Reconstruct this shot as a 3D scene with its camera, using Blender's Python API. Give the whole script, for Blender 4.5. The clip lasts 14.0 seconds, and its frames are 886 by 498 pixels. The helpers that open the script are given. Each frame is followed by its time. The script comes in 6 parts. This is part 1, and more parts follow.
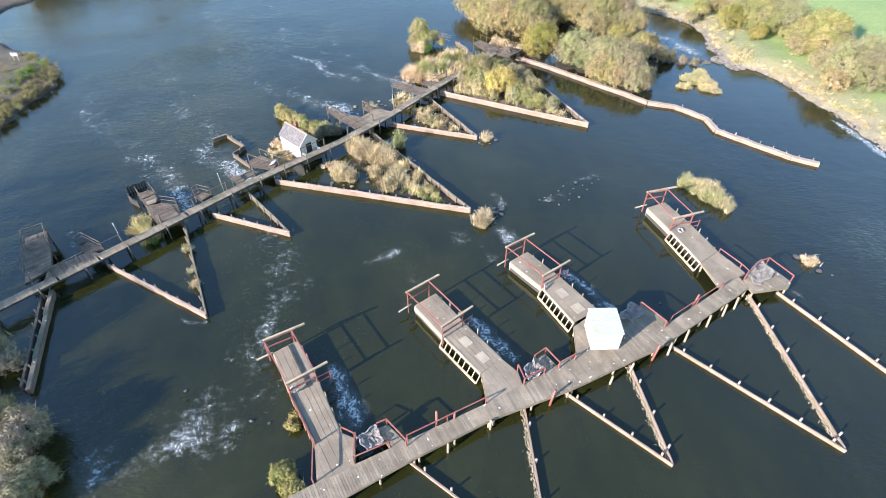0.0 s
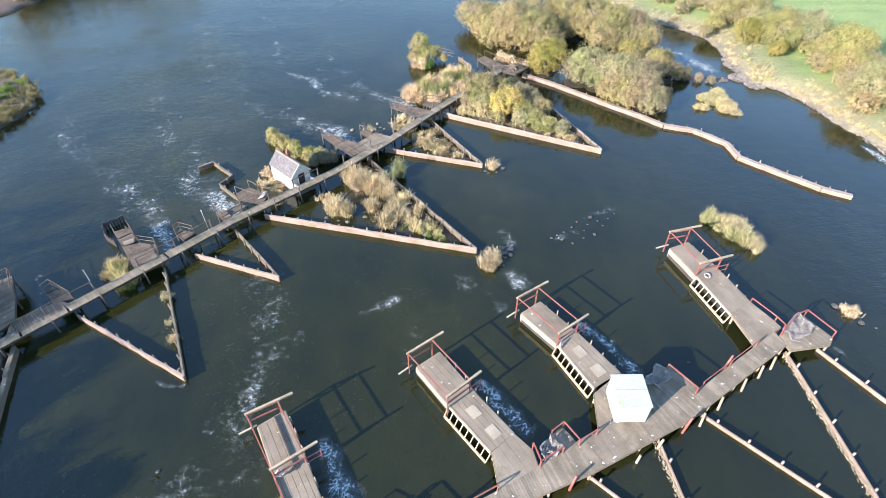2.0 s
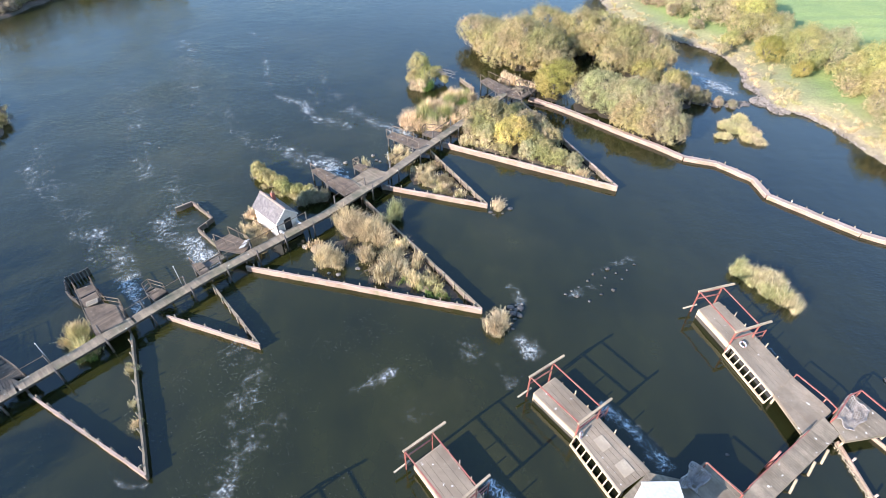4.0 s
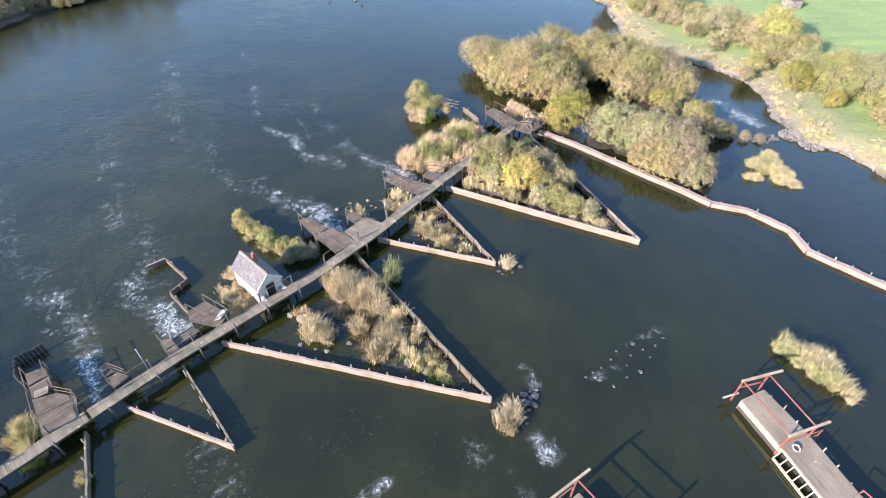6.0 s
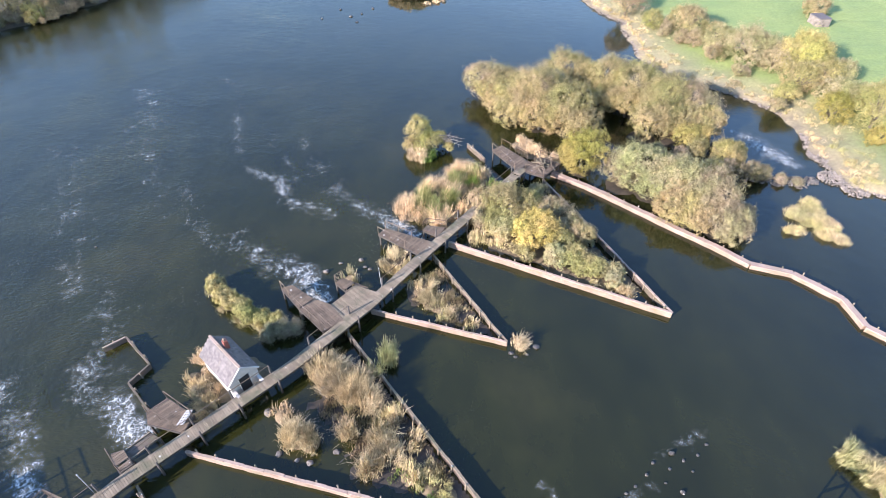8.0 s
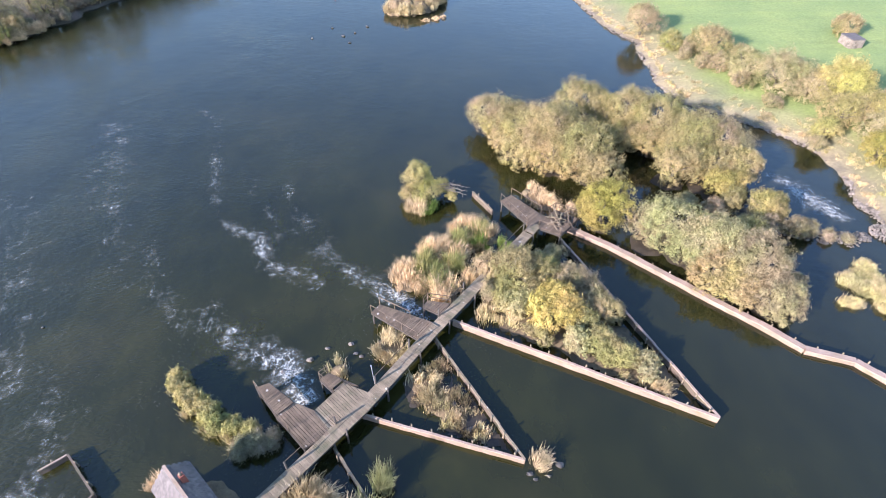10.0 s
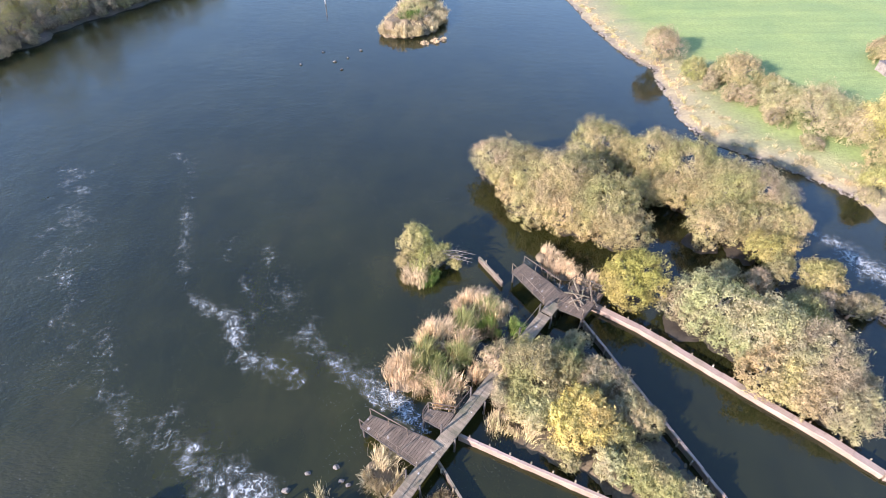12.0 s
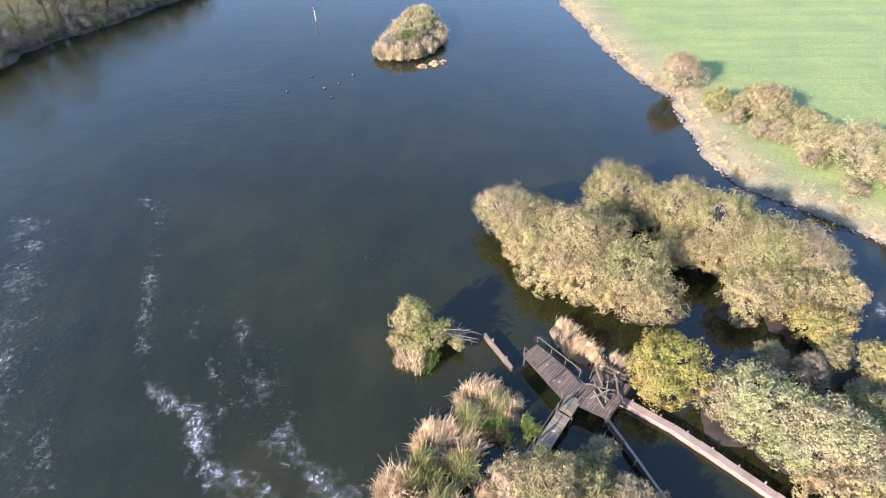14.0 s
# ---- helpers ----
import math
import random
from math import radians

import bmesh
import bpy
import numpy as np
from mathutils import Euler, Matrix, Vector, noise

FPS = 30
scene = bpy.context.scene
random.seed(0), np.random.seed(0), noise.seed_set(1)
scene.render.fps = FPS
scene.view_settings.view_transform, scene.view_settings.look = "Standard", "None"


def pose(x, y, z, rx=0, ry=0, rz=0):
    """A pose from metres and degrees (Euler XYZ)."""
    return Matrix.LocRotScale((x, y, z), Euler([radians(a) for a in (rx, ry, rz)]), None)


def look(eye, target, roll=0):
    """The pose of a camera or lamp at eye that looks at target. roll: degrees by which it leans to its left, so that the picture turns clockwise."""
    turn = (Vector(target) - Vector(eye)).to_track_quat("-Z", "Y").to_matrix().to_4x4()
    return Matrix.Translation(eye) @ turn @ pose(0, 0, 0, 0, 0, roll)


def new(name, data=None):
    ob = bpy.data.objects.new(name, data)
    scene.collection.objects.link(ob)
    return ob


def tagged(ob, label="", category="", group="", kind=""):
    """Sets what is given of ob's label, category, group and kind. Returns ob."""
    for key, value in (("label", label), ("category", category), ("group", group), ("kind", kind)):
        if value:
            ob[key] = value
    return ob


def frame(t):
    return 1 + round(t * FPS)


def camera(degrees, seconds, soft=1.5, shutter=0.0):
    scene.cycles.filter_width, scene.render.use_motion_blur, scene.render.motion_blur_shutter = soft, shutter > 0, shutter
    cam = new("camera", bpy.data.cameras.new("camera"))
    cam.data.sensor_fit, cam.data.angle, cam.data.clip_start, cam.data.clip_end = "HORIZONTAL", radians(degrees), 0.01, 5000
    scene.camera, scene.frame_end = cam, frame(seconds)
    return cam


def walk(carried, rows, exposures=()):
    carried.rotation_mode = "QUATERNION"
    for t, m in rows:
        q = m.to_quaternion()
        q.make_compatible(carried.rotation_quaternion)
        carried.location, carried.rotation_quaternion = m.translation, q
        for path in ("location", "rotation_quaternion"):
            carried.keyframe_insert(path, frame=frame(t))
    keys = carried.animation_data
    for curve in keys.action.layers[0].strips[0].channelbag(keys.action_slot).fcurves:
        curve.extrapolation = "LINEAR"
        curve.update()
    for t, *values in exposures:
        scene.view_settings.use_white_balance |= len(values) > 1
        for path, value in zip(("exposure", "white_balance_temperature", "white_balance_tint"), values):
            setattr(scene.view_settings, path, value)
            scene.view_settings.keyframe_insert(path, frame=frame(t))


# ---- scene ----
cam = camera(79.5, 14.0, soft=0.75)
# seconds, x, y, z, yaw, pitch, roll
ROWS = [
    (0.0, 0.002, -0.000, 36.998, -0.561, -42.501, 0.186),
    (0.5, -0.109, 1.525, 36.975, -0.567, -42.472, 0.171),
    (1.0, -0.198, 3.086, 36.959, -0.593, -42.460, 0.157),
    (1.5, -0.271, 4.738, 36.948, -0.625, -42.447, 0.144),
    (2.0, -0.339, 6.508, 36.971, -0.624, -42.437, 0.125),
    (2.5, -0.345, 8.393, 37.010, -0.640, -42.465, 0.132),
    (3.0, -0.355, 10.378, 37.048, -0.669, -42.518, 0.127),
    (5.5, -0.554, 21.146, 37.472, -0.724, -42.608, 0.071),
    (6.0, -0.598, 23.455, 37.546, -0.732, -42.592, 0.054),
    (6.5, -0.658, 25.871, 37.607, -0.741, -42.622, 0.018),
    (7.0, -0.719, 28.343, 37.676, -0.769, -42.670, -0.016),
    (7.5, -0.766, 30.848, 37.724, -0.775, -42.733, -0.015),
    (8.0, -0.804, 33.399, 37.775, -0.804, -42.777, -0.023),
    (10.5, -1.162, 46.784, 37.938, -1.117, -43.013, -0.014),
    (11.0, -1.201, 49.518, 37.967, -1.174, -43.019, -0.041),
    (11.5, -1.232, 52.275, 37.982, -1.231, -43.030, -0.060),
    (12.0, -1.285, 55.004, 37.982, -1.296, -43.020, -0.098),
    (12.5, -1.347, 57.665, 37.971, -1.362, -43.015, -0.159),
    (13.0, -1.354, 60.217, 37.965, -1.431, -42.983, -0.204),
    (13.5, -1.333, 62.613, 37.934, -1.494, -42.931, -0.256),
    (14.0, -1.269, 64.767, 37.827, -1.609, -42.951, -0.334),
]
walk(cam, [(t, pose(x, y, z, 90 + pitch, 0, yaw) @ pose(0, 0, 0, 0, 0, -roll)) for t, x, y, z, yaw, pitch, roll in ROWS], exposures=[(0.0, 1.67, 5960, 18), (7.0, 1.67, 6020, 25), (14.0, 1.65, 6040, 29)])

# ---- world, sun ----
SUN_EL = 22.0
SUN_FROM = Vector((-0.79, -0.61, 0)).normalized()
world = bpy.data.worlds.new("sky")
scene.world = world
world.use_nodes = True
wn = world.node_tree.nodes
sky = wn.new("ShaderNodeTexSky")
sky.sky_type = "NISHITA"
sky.sun_disc = False
sky.sun_elevation = radians(SUN_EL)
sky.sun_rotation = math.atan2(SUN_FROM.x, SUN_FROM.y)
sky.air_density, sky.dust_density, sky.ozone_density = 1.7, 0.4, 5.5
wn["Background"].inputs["Strength"].default_value = 0.14
world.node_tree.links.new(sky.outputs[0], wn["Background"].inputs["Color"])
sun_data = bpy.data.lights.new("sun", "SUN")
sun_data.energy, sun_data.angle, sun_data.color = 4.8, radians(0.6), (1.0, 0.93, 0.82)
sun = new("sun", sun_data)
sun_at = SUN_FROM * math.cos(radians(SUN_EL)) + Vector((0, 0, math.sin(radians(SUN_EL))))
sun.matrix_world = look(sun_at * 100, (0, 0, 0))


# ---- materials ----
class Nodes:
    """A small builder for node trees."""

    def __init__(self, name):
        self.mat = bpy.data.materials.new(name)
        self.mat.use_nodes = True
        self.tree = self.mat.node_tree
        self.bsdf = self.tree.nodes["Principled BSDF"]
        self.out = self.tree.nodes["Material Output"]
        self.place = self.tree.nodes.new("ShaderNodeNewGeometry").outputs["Position"]

    def add(self, kind):
        return self.tree.nodes.new(kind)

    def link(self, a, b):
        self.tree.links.new(a, b)

    def noise(self, scale, detail=4.0, rough=0.55, stretch=None, vector=None):
        n = self.add("ShaderNodeTexNoise")
        n.inputs["Scale"].default_value = scale
        n.inputs["Detail"].default_value = detail
        n.inputs["Roughness"].default_value = rough
        v = vector or self.place
        if stretch:
            m = self.add("ShaderNodeMapping")
            m.inputs["Rotation"].default_value = (0, 0, stretch[3] if len(stretch) > 3 else 0)
            m.inputs["Scale"].default_value = stretch[:3]
            self.link(v, m.inputs["Vector"])
            v = m.outputs[0]
        self.link(v, n.inputs["Vector"])
        return n.outputs["Fac"]

    def ramp(self, fac, stops):
        r = self.add("ShaderNodeValToRGB")
        e = r.color_ramp.elements
        while len(e) < len(stops):
            e.new(0.5)
        for el, (p, c) in zip(e, stops):
            el.position, el.color = p, (*c, 1) if len(c) == 3 else c
        self.link(fac, r.inputs["Fac"])
        return r.outputs["Color"]

    def mix(self, fac, a, b, mode="MIX"):
        m = self.add("ShaderNodeMix")
        m.data_type, m.blend_type = "RGBA", mode
        for value, socket in ((fac, m.inputs["Factor"]), (a, m.inputs["A"]), (b, m.inputs["B"])):
            if isinstance(value, (int, float)):
                socket.default_value = value
            elif isinstance(value, tuple):
                socket.default_value = (*value, 1)
            else:
                self.link(value, socket)
        return m.outputs["Result"]

    def calc(self, op, a, b=0.0, clamp=False):
        m = self.add("ShaderNodeMath")
        m.operation, m.use_clamp = op, clamp
        for value, socket in zip((a, b), m.inputs):
            if isinstance(value, (int, float)):
                socket.default_value = value
            else:
                self.link(value, socket)
        return m.outputs[0]

    def bump(self, height, strength, distance, under=None):
        b = self.add("ShaderNodeBump")
        b.inputs["Strength"].default_value, b.inputs["Distance"].default_value = strength, distance
        self.link(height, b.inputs["Height"])
        if under:
            self.link(under, b.inputs["Normal"])
        return b.outputs["Normal"]

    def island(self):
        return self.add("ShaderNodeNewGeometry").outputs["Random Per Island"]

    def thing(self):
        return self.add("ShaderNodeObjectInfo").outputs["Random"]

    def finish(self, color=None, rough=None, normal=None):
        for value, key in ((color, "Base Color"), (rough, "Roughness"), (normal, "Normal")):
            if value is None:
                continue
            if isinstance(value, (int, float)):
                self.bsdf.inputs[key].default_value = value
            elif isinstance(value, tuple):
                self.bsdf.inputs[key].default_value = (*value, 1)
            else:
                self.link(value, self.bsdf.inputs[key])
        return self.mat


def surface(name, dark, light, scale, rough=0.8, fine=14.0, bump=0.4, stain=None, spots=None):
    """A worn surface: broad stains, fine grain, a different tone for each piece."""
    n = Nodes(name)
    color = n.ramp(n.noise(scale, 5), [(0.3, dark), (0.7, light)])
    color = n.mix(0.38, color, n.ramp(n.noise(fine, 3), [(0.25, tuple(c * 0.6 for c in dark)), (0.75, tuple(min(1, c * 1.25) for c in light))]))
    tone = n.ramp(n.island(), [(0.0, (0.74, 0.73, 0.72)), (1.0, (1.12, 1.1, 1.08))])
    color = n.mix(1.0, color, tone, "MULTIPLY")
    if stain:
        color = n.mix(n.ramp(n.noise(scale * 0.6, 6, 0.65), [(0.5, (0, 0, 0)), (0.68, (1, 1, 1))]), color, stain)
    if spots:
        color = n.mix(n.ramp(n.noise(2.6, 2, 0.4), [(0.71, (0, 0, 0)), (0.74, (1, 1, 1))]), color, spots)
    normal = n.bump(n.noise(fine * 1.5, 4), bump, 0.03)
    return n.finish(color, rough, normal)


def leafy(name, colors, rough=0.65, through_light=0.3, turn=(0.9, 1.0, 0.8)):
    """Leaves or blades, each of its own shade; whole boughs turn towards another hue."""
    n = Nodes(name)
    color = n.ramp(n.island(), [(i / max(1, len(colors) - 1), c) for i, c in enumerate(colors)])
    hue = n.ramp(n.noise(0.32, 3), [(0.4, (1.04, 1.0, 1.02)), (0.62, turn)])
    color = n.mix(1.0, color, hue, "MULTIPLY")
    patch = n.ramp(n.noise(0.55, 3), [(0.3, (0.74, 0.74, 0.76)), (0.72, (1.2, 1.17, 1.1))])
    color = n.mix(1.0, color, patch, "MULTIPLY")
    # puts the shading between leaf plumes into the colour
    clump = n.ramp(n.noise(2.0, 4, 0.65), [(0.36, (0.64, 0.64, 0.62)), (0.66, (1.32, 1.3, 1.28))])
    color = n.mix(1.0, color, clump, "MULTIPLY")
    tone = n.ramp(n.thing(), [(0.0, (0.84, 0.88, 0.84)), (0.5, (1.0, 0.98, 1.0)), (1.0, (1.14, 1.06, 1.04))])
    color = n.mix(1.0, color, tone, "MULTIPLY")
    n.finish(color, rough)
    n.bsdf.inputs["Specular IOR Level"].default_value = 0.25
    t = n.add("ShaderNodeBsdfTranslucent")
    n.link(color, t.inputs["Color"])
    m = n.add("ShaderNodeMixShader")
    m.inputs[0].default_value = through_light
    n.link(n.bsdf.outputs[0], m.inputs[1])
    n.link(t.outputs[0], m.inputs[2])
    n.link(m.outputs[0], n.out.inputs["Surface"])
    return n.mat


def water_material():
    """Turbid green river water under a smooth surface, ruffled in patches."""
    n = Nodes("river_water")
    bed = n.ramp(n.noise(0.05, 5, 0.6), [(0.34, (0.0116, 0.0132, 0.0035)), (0.52, (0.0180, 0.0190, 0.0046)), (0.68, (0.030, 0.0285, 0.008))])
    deep = n.ramp(n.noise(0.06, 4, 0.6), [(0.36, (0.0116, 0.0134, 0.0054)), (0.68, (0.0172, 0.0186, 0.0064))])
    # the river is shallow over the west side and runs deep along the east side
    at = n.add("ShaderNodeSeparateXYZ")
    n.link(n.place, at.inputs[0])
    depth = n.calc("ADD", n.calc("DIVIDE", n.calc("SUBTRACT", at.outputs["X"], 2.0), 34.0), n.calc("MULTIPLY", n.calc("SUBTRACT", n.noise(0.05, 4, 0.6), 0.5), 1.2))
    far = n.calc("DIVIDE", n.calc("SUBTRACT", at.outputs["Y"], 92.0), 60.0)
    bed = n.mix(n.calc("MAXIMUM", depth, far, True), bed, deep)
    weed = n.ramp(n.noise(0.3, 5, 0.6, (1, 0.45, 1, 0.7)), [(0.35, (0.84, 0.84, 0.84)), (0.7, (1.16, 1.15, 1.08))])
    color = n.mix(1.0, bed, weed, "MULTIPLY")
    # wind and current ruffle some reaches and leave others like glass
    ruffled = n.ramp(n.noise(0.04, 4, 0.6), [(0.40, (0.12, 0.12, 0.12)), (0.64, (1, 1, 1))])
    reach = n.calc("DIVIDE", n.calc("SUBTRACT", -8.0, at.outputs["X"]), 26.0, True)
    reach = n.calc("MULTIPLY", reach, n.calc("SUBTRACT", 1.0, n.calc("MULTIPLY", far, 0.7, True)))
    front = n.calc("MULTIPLY", n.calc("DIVIDE", n.calc("SUBTRACT", at.outputs["X"], 12.0), 20.0, True), n.calc("DIVIDE", n.calc("SUBTRACT", 62.0, at.outputs["Y"]), 20.0, True))
    ruffled = n.calc("MULTIPLY", ruffled, n.calc("ADD", 0.2, n.calc("MAXIMUM", n.calc("MULTIPLY", reach, 0.8), n.calc("MULTIPLY", front, 0.7))))
    ripple = n.noise(2.1, 3, 0.55, (1.0, 2.0, 1, 0.6))
    chop = n.noise(0.55, 2, 0.5, (1.0, 1.5, 1, 0.9))
    swirl = n.noise(0.9, 3, 0.6, (1.0, 1.2, 1, 0.2))
    height = n.calc("ADD", n.calc("MULTIPLY", n.calc("ADD", ripple, n.calc("MULTIPLY", swirl, 0.8)), ruffled), n.calc("MULTIPLY", chop, 0.26))
    normal = n.bump(height, 0.8, 0.1)
    # flecks and thin curls of drifting foam
    twist = n.add("ShaderNodeTexNoise")
    twist.inputs["Scale"].default_value, twist.inputs["Detail"].default_value, twist.inputs["Distortion"].default_value = 0.55, 4.0, 2.0
    n.link(n.place, twist.inputs["Vector"])
    line = n.calc("SUBTRACT", 1.0, n.calc("DIVIDE", n.calc("ABSOLUTE", n.calc("SUBTRACT", twist.outputs["Fac"], 0.5)), 0.02, True))
    zone = n.calc("MULTIPLY", n.calc("SUBTRACT", n.noise(0.09, 4, 0.6), 0.48), 6.0, True)
    zone = n.calc("MULTIPLY", zone, n.calc("SUBTRACT", 1.0, n.calc("DIVIDE", n.calc("SUBTRACT", at.outputs["X"], -6.0), 16.0, True)))
    bits = n.calc("MULTIPLY", n.calc("SUBTRACT", n.noise(5.0, 3, 0.6), 0.54), 9.0, True)
    drift = n.calc("MULTIPLY", n.calc("MULTIPLY", n.calc("MULTIPLY", line, bits), zone), 0.14)
    color = n.mix(drift, color, (0.62, 0.61, 0.56))
    n.bsdf.inputs["IOR"].default_value = 1.47
    return n.finish(color, 0.03, normal)


def foam_material():
    """Broken white water: a churned core, bubbles and a torn web of threads. The mesh carries how thick the foam is."""
    n = Nodes("white_water")
    thick = n.add("ShaderNodeAttribute")
    thick.attribute_name = "thickness"
    flow = n.add("ShaderNodeUVMap")
    flow.uv_map = "flow"

    def warped(scale, by):
        """The place, pulled about by a noise."""
        c = n.add("ShaderNodeTexNoise")
        c.inputs["Scale"].default_value, c.inputs["Detail"].default_value = scale, 3.0
        n.link(n.place, c.inputs["Vector"])
        off = n.add("ShaderNodeVectorMath")
        off.operation = "MULTIPLY_ADD"
        off.inputs[1].default_value, off.inputs[2].default_value = (by, by, 0), (0, 0, 0)
        n.link(c.outputs["Color"], off.inputs[0])
        n.link(n.place, off.inputs[2])
        return off.outputs[0]

    def web(scale, by, width):
        v = n.add("ShaderNodeTexVoronoi")
        v.feature = "DISTANCE_TO_EDGE"
        v.voronoi_dimensions = "2D"
        v.inputs["Scale"].default_value = scale
        n.link(warped(0.7, by), v.inputs["Vector"])
        return n.calc("SUBTRACT", 1.0, n.calc("DIVIDE", v.outputs["Distance"], width, True))

    # the edge of the foam is ragged at two sizes
    ragged = n.calc("ADD", n.calc("MULTIPLY", n.calc("SUBTRACT", n.noise(0.34, 4, 0.6), 0.55), 3.8), n.calc("MULTIPLY", n.calc("SUBTRACT", n.noise(1.7, 4, 0.65), 0.53), 3.2))
    th = n.calc("MINIMUM", n.calc("ADD", thick.outputs["Fac"], ragged), 1.3)
    grit = n.calc("MULTIPLY", n.calc("SUBTRACT", n.noise(11.0, 3, 0.65), 0.44), 7.0, True)
    # churned core: a stretched lace that closes up where the foam is thick
    lace = n.noise(3.0, 5, 0.7, None, warped(1.1, 0.9))
    closing = n.calc("ADD", 0.03, n.calc("MULTIPLY", n.calc("SUBTRACT", th, 0.5, True), 0.17))
    core = n.calc("MAXIMUM", web(1.5, 1.8, closing), n.calc("MULTIPLY", web(3.2, 1.2, closing), 0.85))
    core = n.calc("MULTIPLY", core, n.calc("MULTIPLY", n.calc("SUBTRACT", n.calc("ADD", lace, n.calc("MULTIPLY", th, 0.12)), 0.46), 4.0, True))
    core = n.calc("MULTIPLY", core, n.calc("MULTIPLY", n.calc("SUBTRACT", th, 0.35), 2.4, True))
    # bubbles lying close together
    bubble = n.calc("MULTIPLY", n.calc("SUBTRACT", n.calc("ADD", n.noise(6.0, 3, 0.65), n.calc("MULTIPLY", th, 0.17)), 0.72), 9.0, True)
    # torn web of threads round them
    near = n.calc("MULTIPLY", n.calc("ADD", th, 0.06), 2.2, True)
    zone = n.calc("MULTIPLY", n.calc("SUBTRACT", n.noise(0.35, 4, 0.6), 0.42), 5.0, True)
    threads = n.calc("MAXIMUM", web(0.8, 2.8, 0.04), n.calc("MULTIPLY", web(1.8, 1.6, 0.06), 0.8))
    threads = n.calc("MULTIPLY", n.calc("MULTIPLY", threads, grit), n.calc("MULTIPLY", near, zone))
    milk = n.calc("MULTIPLY", n.calc("MULTIPLY", th, lace, True), 0.16)
    cover = n.calc("MAXIMUM", n.calc("MAXIMUM", n.calc("MULTIPLY", core, 0.7), n.calc("MULTIPLY", bubble, 0.45)), n.calc("MAXIMUM", n.calc("MULTIPLY", threads, 0.55), milk))
    # nothing at the very rim of the sheet
    cover = n.calc("MULTIPLY", cover, n.calc("MULTIPLY", n.calc("ADD", thick.outputs["Fac"], 0.5), 4.0, True))
    n.finish((0.66, 0.69, 0.66), 0.55, n.bump(lace, 0.7, 0.1))
    clear = n.add("ShaderNodeBsdfTransparent")
    m = n.add("ShaderNodeMixShader")
    n.link(cover, m.inputs[0])
    n.link(clear.outputs[0], m.inputs[1])
    n.link(n.bsdf.outputs[0], m.inputs[2])
    n.link(m.outputs[0], n.out.inputs["Surface"])
    return n.mat


def land_material(name, zones):
    """Shore stones, dry grass on the bank, then pasture; the mesh carries the way from the shore."""
    n = Nodes(name)
    way = n.add("ShaderNodeAttribute")
    way.attribute_name = "inland"
    wobble = n.calc("MULTIPLY", n.calc("SUBTRACT", n.noise(0.4, 5), 0.5), 5.0)
    d = n.calc("DIVIDE", n.calc("ADD", way.outputs["Fac"], wobble), 20.0, True)
    zone = n.ramp(d, zones)
    broad = n.ramp(n.noise(0.12, 4), [(0.3, (0.86, 0.9, 0.9)), (0.7, (1.14, 1.08, 1.02))])
    grain = n.ramp(n.noise(2.5, 6, 0.7), [(0.25, (0.65, 0.66, 0.6)), (0.75, (1.25, 1.25, 1.2))])
    color = n.mix(1.0, n.mix(1.0, zone, broad, "MULTIPLY"), grain, "MULTIPLY")
    return n.finish(color, 0.9, n.bump(n.noise(4.0, 5), 0.8, 0.12))


